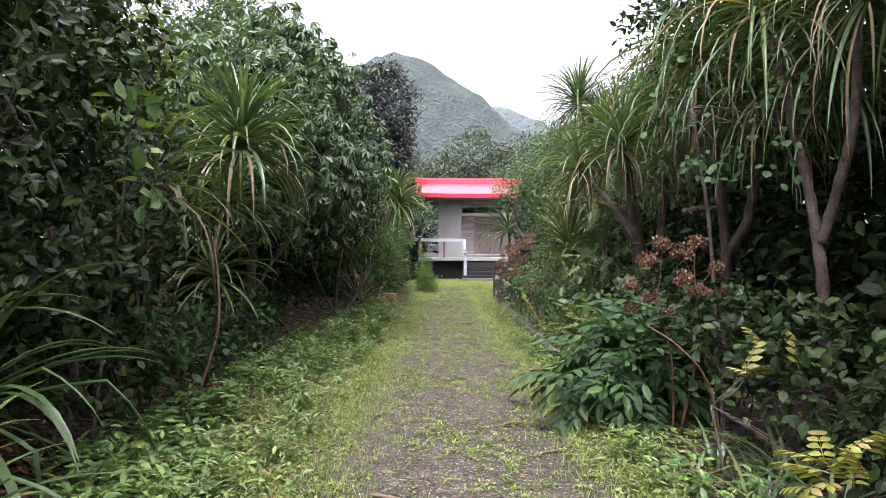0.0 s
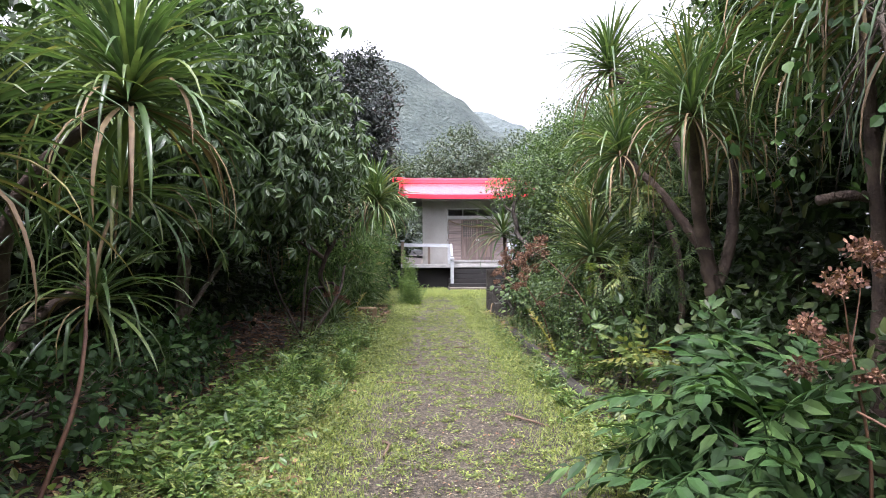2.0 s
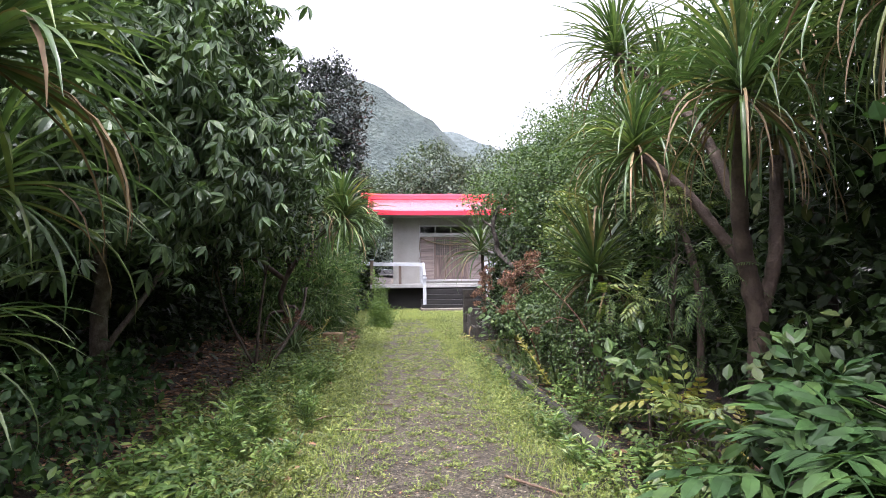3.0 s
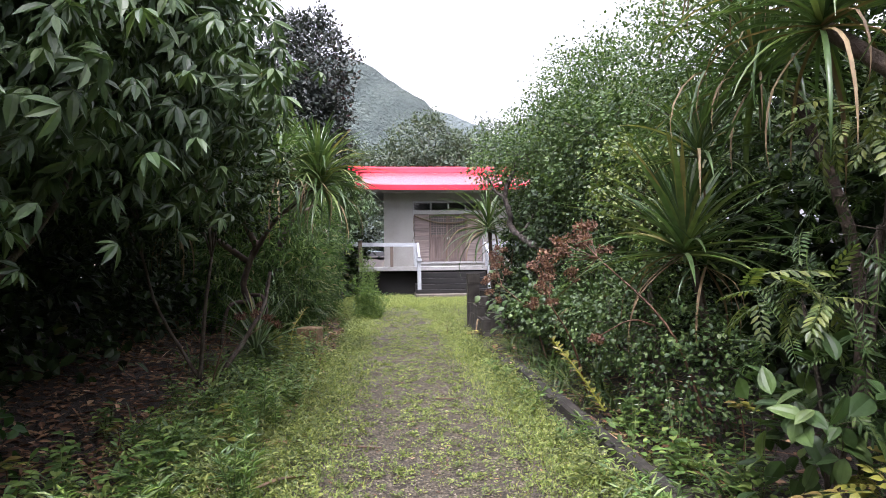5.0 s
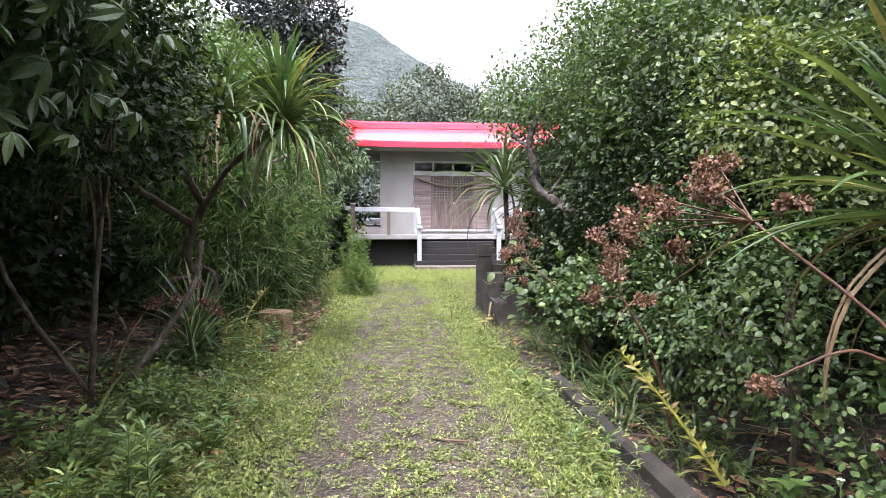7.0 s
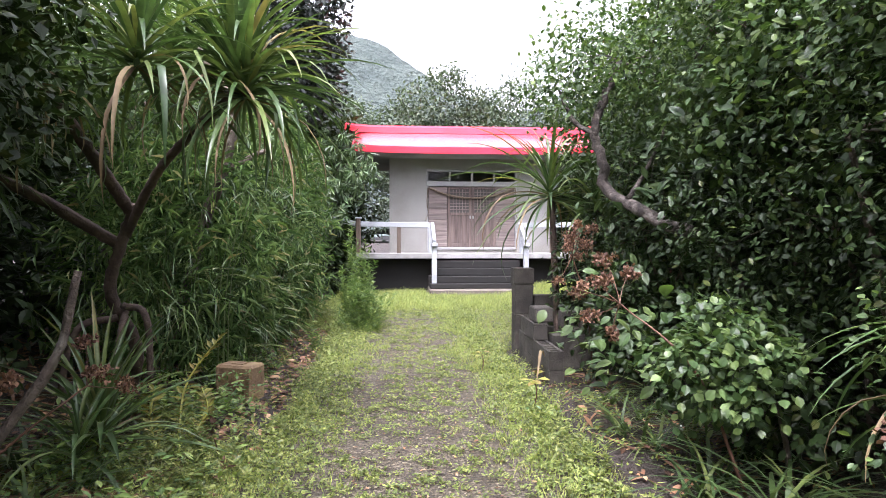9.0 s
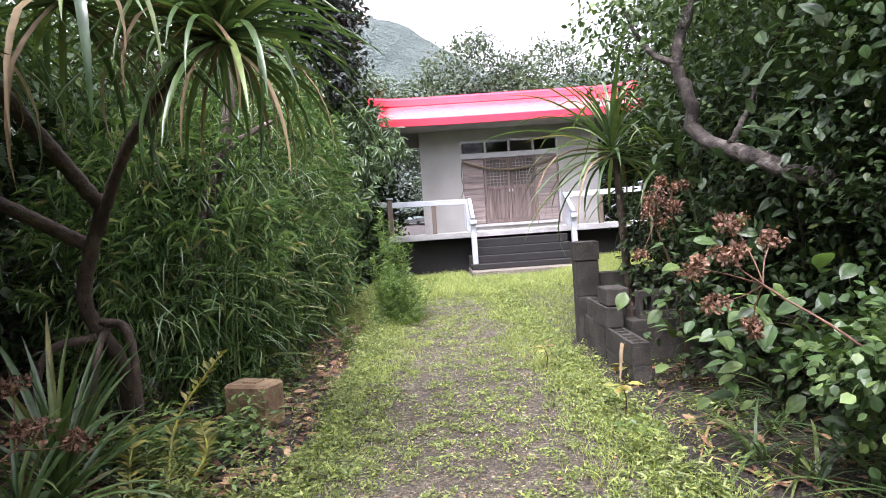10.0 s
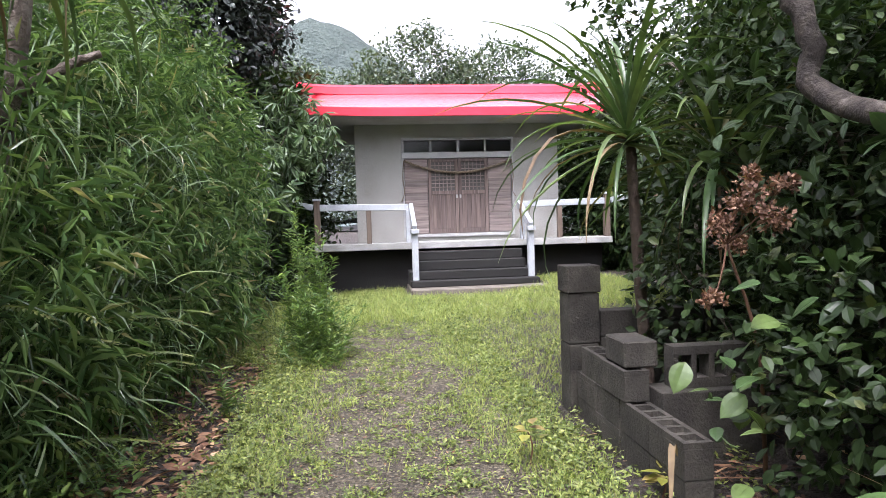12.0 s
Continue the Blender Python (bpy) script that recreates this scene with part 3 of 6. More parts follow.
    box("threshold", 0.846, 3.224, Y - 0.05, Y + 0.1, 1.201, 1.27, M_FRAME, fr)
    for x0, x1 in ((0.85, 1.36), (2.7, 3.22)):
        pan = box("side_panel", x0, x1, Y + 0.06, Y + 0.09, 1.275, 2.915, M_DOORH, hall, "weathered horizontal boards beside the doors", 0)
        for i in range(11):
            z = 1.28 + i * 0.148
            box("board", x0 + 0.004, x1 - 0.004, Y + 0.03, Y + 0.056, z, z + 0.141, M_DOORH, pan, bev=0.004)
    for x0, x1, s in ((1.37, 2.026, 1), (2.034, 2.69, -1)):
        d = box("door", x0, x1, Y + 0.06, Y + 0.075, 1.275, 2.91, M_INSIDE, hall, "weathered brown wooden door with lattice", 0)
        for a, b in ((x0, x0 + 0.07), (x1 - 0.07, x1)):
            box("stile", a, b, Y + 0.018, Y + 0.058, 1.275, 2.91, M_DOORV, d, bev=0.004)
        for z, h in ((1.275, 0.1), (2.13, 0.08), (2.84, 0.07)):
            box("rail", x0 + 0.071, x1 - 0.071, Y + 0.02, Y + 0.056, z, z + h, M_DOORV, d, bev=0.004)
        for i in range(5):
            w = (x1 - x0 - 0.15) / 5
            xx = x0 + 0.075 + i * w
            box("board", xx + 0.002, xx + w - 0.002, Y + 0.038, Y + 0.057, 1.378, 2.127, M_DOORV, d, bev=0.003)
        for i in range(1, 6):
            xx = x0 + 0.07 + i * (x1 - x0 - 0.14) / 6
            box("lattice_bar", xx - 0.009, xx + 0.009, Y + 0.03, Y + 0.05, 2.212, 2.838, M_DOORH, d, bev=0.002)
        for i in range(1, 8):
            z = 2.21 + i * 0.63 / 8
            box("lattice_bar", x0 + 0.072, x1 - 0.072, Y + 0.024, Y + 0.029, z - 0.009, z + 0.009, M_DOORH, d, bev=0.002)
        box("handle", (x1 - 0.055 if s == 1 else x0 + 0.015), (x1 - 0.015 if s == 1 else x0 + 0.055), Y + 0.004, Y + 0.017, 2.04, 2.12, M_METAL, d, "dull metal lock plate")
    return hall


build_hall()


def build_rope():
    """Twisted straw rope across the doorway, tied at both ends."""
    t = thing("straw_rope", (2.04, 27.74, 2.6), "twisted straw rope sagging across the doors", "rope")
    c = np.array([(0.86 + 2.34 * s, 27.755, 2.87 - 0.27 * (1 - (2 * s - 1) ** 2)) for s in np.linspace(0, 1, 70)])
    pieces = []
    for k in range(3):
        a = np.arange(70) * 0.55 + k * 2.094
        o = np.stack([np.zeros(70), np.cos(a) * 0.013, np.sin(a) * 0.013], 1)
        pieces.append(tube(c + o, [0.016] * 70, 6))
    v, f = merged(pieces)
    part_arrays("strand", v, f, M_ROPE, t, smooth=True)
    for x, z1 in ((0.84, 1.98), (3.22, 2.05)):
        s = 1 if x > 2 else -1
        v, f = limb([(x, 27.75, 2.87), (x + 0.03 * s, 27.75, 2.5), (x, 27.74, 2.2), (x + 0.07 * s, 27.73, z1)], 0.012, 0.009, 12, 6)
        part_arrays("hanging_end", v, f, M_ROPE, t, smooth=True)


build_rope()


def build_steps():
    deck = box("porch_deck", -1.05, 5.15, 26.85, 27.795, 0.98, 1.12, M_DECK, None, bev=0.012)
    tagged(deck, "grey concrete porch deck in front of the hall", "deck")
    flight = thing("entrance_steps", (2.04, 26.2, 0.1), "near-black concrete steps up to the porch", "steps")
    for k in range(1, 5):
        y = 26.85 - 0.26 * (5 - k)
        x0, x1 = (0.95, 3.13) if k > 2 else (0.8, 3.28)
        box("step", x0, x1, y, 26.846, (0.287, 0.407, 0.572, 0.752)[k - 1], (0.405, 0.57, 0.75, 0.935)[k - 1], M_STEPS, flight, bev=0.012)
    slab = box("paving_slab", 0.78, 3.3, 25.38, 26.84, 0.02, 0.285, M_SLAB, None, bev=0.015)
    tagged(slab, "pale worn concrete slab under the steps", "slab")


build_steps()


def railing(side):
    """Painted rail along the porch and down one side of the steps. side: -1 or 1."""
    cx = 2.04
    f = lambda x: cx - side * (cx - x)
    t = thing("porch_railing", (f(0.0), 26.95, 1.1), "pale blue-white painted wooden porch railing", "railing", "porch railings")
    beam("top_rail", (f(-1.0), 26.93, 1.87), (f(0.86), 26.93, 1.84), 0.09, 0.13, M_PAINT, t)
    beam("top_rail", (f(-1.75), 26.8, 2.02), (f(-1.06), 26.93, 1.88), 0.09, 0.12, M_PAINT, t)
    beam("stair_rail", (f(0.91), 26.93, 1.85), (f(0.91), 26.0, 1.39), 0.085, 0.15, M_PAINT, t)
    box("stair_post", min(f(0.85), f(0.97)), max(f(0.85), f(0.97)), 26.0, 26.12, 0.405, 1.36, M_PAINT, t)
    box("post_cap", min(f(0.83), f(0.99)), max(f(0.83), f(0.99)), 25.93, 26.07, 1.3, 1.39, M_PAINT, t, bev=0.01)
    box("rail_post", min(f(0.8), f(0.9)), max(f(0.8), f(0.9)), 26.88, 26.98, 1.12, 1.78, M_PAINT, t)
    box("rail_post", min(f(0.0), f(0.1)), max(f(0.0), f(0.1)), 26.89, 26.98, 1.12, 1.81, M_POST, t, "brown weathered post")
    p = box("corner_post", min(f(-1.04), f(-0.92)), max(f(-1.04), f(-0.92)), 26.88, 27.0, 1.12, 2.01, M_POST, t, "dark post with pale cap")
    box("cap", min(f(-1.06), f(-0.9)), max(f(-1.06), f(-0.9)), 26.86, 27.02, 2.01, 2.05, M_PAINT, p)


railing(1)
railing(-1)


# ---- walls and kerbs of the lane ----
def hollow_block(bm, x0, x1, y0, y1, z0, z1, along_y=True):
    """Concrete block with three open cores seen from above."""
    box_bm(bm, x0, x1, y0, y1, z0, z1 - 0.03, 0.004)
    L0, L1 = (y0, y1) if along_y else (x0, x1)
    t = 0.028
    def wall(a, b, c, d):
        box_bm(bm, a, b, c, d, z1 - 0.03, z1, 0)
    wall(x0, x0 + t, y0, y1)
    wall(x1 - t, x1, y0, y1)
    for k in range(4):
        p = L0 + k * (L1 - L0 - t) / 3
        if along_y:
            wall(x0 + t, x1 - t, p, p + t)
        else:
            wall(x0 + t, x1 - t, y0, y0 + t) if k == 0 else None
            wall(p, p + t, y0 + t, y1 - t)
    if not along_y:
        wall(x0 + t, x1 - t, y1 - t, y1)


def build_block_wall():
    t = thing("block_wall", (1.6, 17.6, 0), "weathered dark concrete block wall stepping down", "wall")
    rows = [(0.0, 16.8, 4), (0.188, 16.8, 4), (0.376, 17.5, 3)]
    for z, y0, n in rows:
        for k in range(n):
            a = y0 + k * 0.4
            b = min(a + 0.39, 18.37)
            if b - a > 0.1:
                bm = bmesh.new()
                hollow_block(bm, 1.52 + rng.normal(scale=0.004), 1.67, a, b, z - 0.02, z + 0.165)
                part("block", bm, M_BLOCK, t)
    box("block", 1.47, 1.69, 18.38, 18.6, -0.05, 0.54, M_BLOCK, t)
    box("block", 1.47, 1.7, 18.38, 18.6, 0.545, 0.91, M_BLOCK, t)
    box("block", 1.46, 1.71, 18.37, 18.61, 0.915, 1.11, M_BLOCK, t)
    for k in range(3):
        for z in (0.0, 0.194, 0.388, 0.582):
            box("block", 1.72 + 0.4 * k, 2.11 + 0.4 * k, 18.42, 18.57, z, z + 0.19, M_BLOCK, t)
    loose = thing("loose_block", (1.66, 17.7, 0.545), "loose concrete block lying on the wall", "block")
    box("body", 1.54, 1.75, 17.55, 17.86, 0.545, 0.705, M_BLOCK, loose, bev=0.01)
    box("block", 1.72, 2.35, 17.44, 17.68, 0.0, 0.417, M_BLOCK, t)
    old = thing("hollow_block", (2.05, 17.35, 0.42), "hollow concrete block behind the wall", "block")
    bm = bmesh.new()
    box_bm(bm, 1.82, 2.3, 17.5, 17.62, 0.42, 0.48)
    box_bm(bm, 1.82, 2.3, 17.5, 17.62, 0.62, 0.67)
    for k in range(5):
        box_bm(bm, 1.82 + k * 0.112, 1.852 + k * 0.112, 17.5, 17.62, 0.48, 0.62)
    part("body", bm, M_BLOCK, old)
    kerb = thing("lane_kerb", (1.5, 12, 0), "low mossy concrete kerb beside the lane", "kerb")
    for k in range(6):
        y = 8.6 + k * 0.86 + rng.normal(scale=0.01)
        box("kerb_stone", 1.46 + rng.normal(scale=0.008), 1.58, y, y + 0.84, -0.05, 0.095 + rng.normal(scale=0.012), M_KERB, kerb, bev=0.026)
    lb = thing("kerb_block", (-1.42, 16.55, 0.0), "mossy brown concrete block standing beside the lane", "block")
    bm = box_bm(bmesh.new(), -0.19, 0.19, -0.12, 0.12, -0.04, 0.31, 0.022)
    box_bm(bm, -0.06, 0.06, -0.05, 0.05, 0.31, 0.318, 0)
    bmesh.ops.transform(bm, matrix=Matrix.Translation((-1.42, 16.58, 0.01)) @ Euler((0, 0, radians(-20))).to_matrix().to_4x4(), verts=bm.verts)
    part("body", bm, M_OLDBLOCK, lb)
    for x, y, s in ((-1.75, 7.0, 0.13), (-1.6, 19.2, 0.1), (-1.55, 18.5, 0.09), (-2.0, 17.0, 0.12), (-1.65, 8.1, 0.1), (-1.9, 5.2, 0.12), (-1.55, 9.9, 0.1), (-1.75, 10.9, 0.12)):
        st = bmesh.new()
        bmesh.ops.create_icosphere(st, subdivisions=2, radius=s)
        for q in st.verts:
            q.co *= 1 + 0.3 * noise.noise(q.co * 9 + Vector((x, y, 0)))
            q.co.z *= 0.6
        bmesh.ops.translate(st, verts=st.verts, vec=(x, y, ground_z(x, y) + s * 0.3))
        tagged(part("edging_stone", st, M_BLOCK), "dark rounded stone half sunk in the verge", "stone", "edging stones")


build_block_wall()


# ---- screw pines: whorls of long arching blades ----
def blade_mesh(name, elev, droop, width, mat, kink=0.0):
    """One long channelled blade, unit length, leaving at an elevation and arching over."""
    n = 9
    v, f = [], []
    p = np.array([0.0, 0.0])
    for i in range(n):
        s = i / (n - 1)
        ang = radians(elev - droop * s ** 1.6 - (kink if s > 0.55 else 0))
        if i:
            p = p + np.array([math.cos(ang), math.sin(ang)]) / (n - 1)
        w = width * (1 - 0.25 * (1 - s) ** 2) * (1 - s ** 3) + 0.0012
        nrm = np.array([-math.sin(ang), math.cos(ang)]) * w * 0.55
        for side in (-1, 0, 1):
            q = p + (nrm if side else 0)
            v.append((side * w, q[0], q[1]))
    for i in range(n - 1):
        for j in range(2):
            a = i * 3 + j
            f.append((a, a + 1, a + 4, a + 3))
    me = bpy.data.meshes.new(name)
    me.from_pydata(v, [], f)
    me.materials.append(mat)
    me.shade_smooth()
    return me


BLADES = [[blade_mesh("blade", e, d, 0.021, M_PAND, k) for d, k in ((48, 0), (85, 0), (50, 45))] for e in (82, 66, 50, 32, 12, -12)]
STIFF = [[blade_mesh("blade", e, d, 0.024, M_PAND, k) for d, k in ((22, 0), (38, 0), (55, 0))] for e in (84, 72, 58, 42, 24, 4)]
HANG = [[blade_mesh("blade", e, e + d, 0.021, M_PAND, k) for d, k in ((78, 0), (86, 0), (70, 12))] for e in (62, 40, 22, 6, -14, -36)]
DRY = [blade_mesh("dry_blade", e, d, 0.017, M_PANDDRY, 10) for e, d in ((-10, 70), (-35, 50), (15, 100))]


def whorl(parent, at, count, length, width=1.0, dry=0.15, low=0.0, lean=(0, 0), habit="arching"):
    """A crown of blades round a stem's tip. low raises the share of hanging blades."""
    o = rooted(parent)
    count = int(count * 2.2)
    for i in range(count):
        s = (i + 0.5) / count
        s = s ** (1.0 - 0.5 * low)
        band = min(5, int(s * 6))
        az = i * 2.39996 + rng.normal(scale=0.2)
        dead = s > 0.72 and rng.random() < dry * 3
        me = DRY[rng.integers(3)] if dead else {"arching": BLADES, "stiff": STIFF, "hanging": HANG}[habit][band][rng.choice(3, p=(0.45, 0.35, 0.2))]
        ob = new("dry_leaf" if dead else "leaf", me)
        L = length * rng.uniform(0.75, 1.15) * (0.8 if band == 0 else 1.0)
        ob.parent = parent
        ob.matrix_basis = Matrix.Translation(Vector(at) - o + Vector((0, 0, -0.22 * length * s * 0.6))) @ Euler((radians(rng.normal(scale=6) + lean[0]), radians(lean[1]), az)).to_matrix().to_4x4() @ Matrix.Diagonal((width * rng.uniform(0.85, 1.15) * L / length ** 0.4, L, L, 1))


def screw_pine(at, limbs, heads, label, group="screw pines"):
    base = (at[0], at[1], ground_z(at[0], at[1]) - 0.02)
    t = thing("screw_pine", base, label, "palm-like tree", group)
    if limbs:
        for q in limbs:
            c = spline(q[0], 46)
            c[1:-1] += rng.normal(scale=q[1] * 0.03, size=(44, 3))
            ring = 1 + 0.09 * (np.arange(46) % 3 == 0) + rng.normal(scale=0.03, size=46)
            v, f = tube(c, np.linspace(q[1], q[2], 46) * ring, 9, 0.03)
            part_arrays("trunk", v, f, M_PALEBARK, t, smooth=True)
    for h in heads:
        whorl(t, *h)
    return t


# beside the lane, first stretch, left
screw_pine((-2.5, 6.4), [([(-3.3, 6.9, 0), (-3.15, 6.8, 1.0), (-2.8, 6.5, 1.9), (-2.15, 6.5, 2.55)], 0.06, 0.04), ([(-3.2, 6.85, 0.7), (-3.2, 7.3, 1.0), (-2.8, 7.6, 1.35)], 0.05, 0.04)],
           [((-2.05, 6.45, 2.7), 44, 0.75, 0.95, 0.05, 0.0, (0, 0), "stiff"), ((-2.05, 6.45, 2.62), 58, 1.1, 0.95, 0.14, 0.6), ((-2.5, 6.9, 1.25), 32, 0.85, 0.85, 0.05, 0.6), ((-2.5, 5.4, 2.1), 34, 1.15, 0.75, 0.1, 0.6), ((-2.45, 7.2, 2.1), 36, 1.05, 0.75, 0.1, 0.6)], "screw pine with long arching green and yellowed blades")
screw_pine((-2.95, 3.0), [], [((-2.42, 3.2, 0.75), 26, 1.15, 1.0, 0.06, 0.1), ((-2.15, 2.5, 0.3), 22, 0.9, 1.0, 0.05)], "young screw pine sprawling from the verge")
screw_pine((-2.5, 16.3), [([(-2.4, 16.5, 0), (-2.25, 16.35, 0.5), (-2.4, 16.2, 1.0), (-2.3, 16.15, 1.4), (-2.15, 16.1, 1.75)], 0.055, 0.042), ([(-2.25, 16.15, 1.5), (-1.9, 15.9, 2.0), (-1.5, 15.6, 2.3), (-1.15, 15.4, 2.55)], 0.038, 0.03),
                          ([(-2.3, 16.2, 1.4), (-2.7, 15.8, 1.75), (-3.2, 15.4, 2.1)], 0.05, 0.04), ([(-2.2, 16.1, 1.7), (-2.4, 15.6, 2.3), (-2.5, 15.2, 2.6)], 0.05, 0.04),
                          ([(-2.3, 16.2, 0.9), (-2.05, 16.05, 0.8), (-2.0, 16.0, 0.05)], 0.03, 0.025), ([(-2.35, 16.2, 0.8), (-2.6, 16.0, 0.7), (-2.7, 15.9, 0.05)], 0.03, 0.025), ([(-2.3, 16.25, 0.85), (-2.2, 15.9, 0.7), (-2.25, 15.75, 0.05)], 0.026, 0.02)],
           [((-1.08, 15.4, 2.62), 66, 1.0, 0.95, 0.08, 0.3), ((-1.65, 14.9, 2.7), 36, 1.0, 1.05, 0.06, 0.3), ((-1.15, 15.35, 2.75), 48, 0.9, 1.0, 0.05, 0.0, (0, 0), "stiff"), ((-2.5, 15.15, 2.65), 48, 0.95, 1.0, 0.1, 0.3), ((-1.75, 15.9, 3.0), 36, 0.9, 1.0, 0.1, 0.1), ((-3.2, 15.4, 2.15), 36, 0.9, 1.0, 0.1, 0.4)], "branching screw pine with stilt roots and drooping blades")
screw_pine((-1.98, 15.0), [], [((-1.95, 15.0, 0.22), 26, 0.95, 0.95, 0.05, 0.0, (0, 0), "stiff"), ((-1.9, 14.6, 0.2), 14, 0.8, 0.9, 0.05, 0.1)], "young screw pine rosette on the verge")

# right
screw_pine((2.75, 4.5), [([(2.85, 4.5, 0), (2.66, 4.4, 0.7), (2.6, 4.35, 1.3), (2.55, 4.5, 2.1), (2.45, 4.85, 3.3)], 0.046, 0.03), ([(2.6, 4.35, 1.5), (2.72, 4.2, 2.3), (2.75, 4.2, 3.15)], 0.036, 0.028)],
           [((2.45, 4.9, 3.4), 42, 1.2, 0.6, 0.14, 0.4, (0, 0), "hanging"), ((2.8, 4.2, 3.25), 42, 1.2, 0.62, 0.14, 0.4, (0, 0), "hanging"), ((2.95, 4.7, 2.9), 34, 1.1, 0.6, 0.2, 0.5, (0, 0), "hanging"), ((2.5, 3.4, 3.1), 16, 0.85, 0.8, 0.08, 0.4, (0, 0), "hanging"), ((2.7, 5.4, 2.9), 34, 1.1, 0.6, 0.2, 0.5, (0, 0), "hanging")], "tall screw pine with leaning trunk and hanging blades")
screw_pine((2.75, 6.2), [([(2.78, 6.2, 0), (2.74, 6.15, 0.8), (2.72, 6.1, 1.5), (2.6, 6.0, 2.2), (2.4, 5.8, 3.2)], 0.055, 0.038), ([(2.72, 6.1, 1.84), (2.5, 6.08, 1.85), (2.3, 6.05, 1.82)], 0.034, 0.032), ([(2.72, 6.12, 1.4), (2.9, 6.0, 1.8), (3.0, 6.0, 2.7)], 0.05, 0.04)],
           [((2.35, 5.8, 3.35), 44, 1.2, 0.6, 0.14, 0.4, (0, 0), "hanging"), ((3.0, 6.0, 2.9), 36, 1.1, 0.6, 0.2, 0.5, (0, 0), "hanging"), ((2.55, 6.5, 3.1), 40, 1.05, 0.6, 0.14, 0.5, (0, 0), "hanging")], "screw pine with a sawn-off bough and hanging blades")
screw_pine((2.6, 8.1), [([(2.65, 8.1, 0), (2.58, 8.1, 0.6), (2.58, 8.1, 1.15), (2.45, 8.05, 1.7), (2.3, 7.8, 2.25), (2.08, 7.35, 2.65)], 0.085, 0.05), ([(2.58, 8.1, 1.1), (2.8, 8.2, 1.6), (2.9, 8.3, 2.4)], 0.06, 0.05), ([(2.5, 8.1, 1.5), (2.2, 8.3, 2.05), (1.88, 8.6, 2.5)], 0.045, 0.035), ([(2.4, 8.0, 2.0), (2.4, 8.7, 2.8), (2.02, 9.4, 3.6)], 0.05, 0.035)],
           [((2.05, 7.3, 2.8), 30, 0.7, 0.7, 0.05, 0.0, (0, 0), "stiff"), ((2.05, 7.3, 2.72), 46, 0.95, 0.68, 0.12, 0.5), ((1.85, 8.6, 2.68), 26, 0.65, 0.7, 0.05, 0.0, (0, 0), "stiff"), ((1.85, 8.6, 2.6), 40, 0.85, 0.68, 0.12, 0.5), ((2.0, 9.4, 3.75), 30, 0.62, 0.7, 0.05, 0.0, (0, 0), "stiff"), ((2.0, 9.4, 3.68), 50, 0.85, 0.7, 0.12, 0.5), ((2.3, 9.1, 3.4), 40, 0.8, 0.7, 0.1, 0.3), ((2.9, 8.3, 2.7), 44, 0.95, 0.68, 0.16, 0.6), ((2.55, 7.8, 3.2), 44, 0.9, 0.68, 0.14, 0.5)], "forked screw pine with pale ringed trunk")
screw_pine((2.35, 10.5), [([(2.5, 10.6, 0), (2.35, 10.55, 0.7), (2.15, 10.5, 1.5)], 0.035, 0.03)], [((2.08, 10.45, 1.58), 50, 0.92, 0.9, 0.05, 0.1, (0, 0), "stiff"), ((2.25, 10.45, 1.45), 9, 0.7, 0.7, 0.3, 1.0)], "young screw pine with a full rosette of blades")
screw_pine((2.8, 9.8), [([(3.0, 9.9, 0), (2.95, 9.8, 1.4), (2.6, 9.9, 2.6)], 0.04, 0.035)], [((2.4, 10.0, 2.75), 56, 0.95, 0.75, 0.04, 0.2), ((2.1, 10.25, 2.25), 28, 0.7, 0.7, 0.06, 0.1, (0, 0), "stiff")], "screw pine leaning over the shrubs")
screw_pine((1.9, 18.25), [([(1.95, 18.1, 0.1), (1.93, 18.2, 1.0), (1.9, 18.25, 2.0)], 0.045, 0.035)], [((1.86, 18.2, 2.1), 32, 1.25, 0.95, 0.04, 0.3), ((2.35, 17.9, 1.9), 26, 1.1, 0.9, 0.1, 0.4)], "slender screw pine beside the block wall with drooping blades")
screw_pine((2.5, 11.6), [], [((2.2, 12.9, 0.9), 26, 0.7, 0.8, 0.06, 0.1)], "small screw pine rosette among shrubs")

# ---- trees and shrubs ----
OV, KT = oval(0.28), kite(0.26)
leafy("dark_shrub", (-2.9, 3.9), [([(-3.0, 3.9, 0), (-2.9, 3.9, 1.2), (-2.8, 4.0, 2.2)], 0.06, 0.03), ([(-2.6, 4.3, 0), (-2.5, 4.3, 0.8), (-2.6, 4.2, 1.6)], 0.04, 0.02)],
      [(-2.7, 3.9, 2.3, 0.85, 1.0, 1.5), (-2.6, 4.5, 1.2, 0.7, 0.7, 0.9), (-3.1, 2.6, 2.0, 0.9, 1.0, 1.6), (-2.8, 4.2, 3.3, 0.65, 0.7, 0.7)], OV, M_DARKLEAF, 1500, 9, 0.085, 0.09, "tall dark glossy evergreen shrub overhanging the lane", "shrub", up=0.25)
leafy("laurel_sprig", (-2.3, 4.2), [([(-2.4, 4.3, 0), (-2.2, 4.2, 1.2), (-1.95, 4.0, 2.3)], 0.016, 0.008)], [(-1.92, 4.0, 2.1, 0.16, 0.2, 0.42)], oval(0.36), M_HERB, 12, 3, 0.05, 0.125, "sprig of large glossy green leaves before the dark shrub", "shrub", inside=0.0)
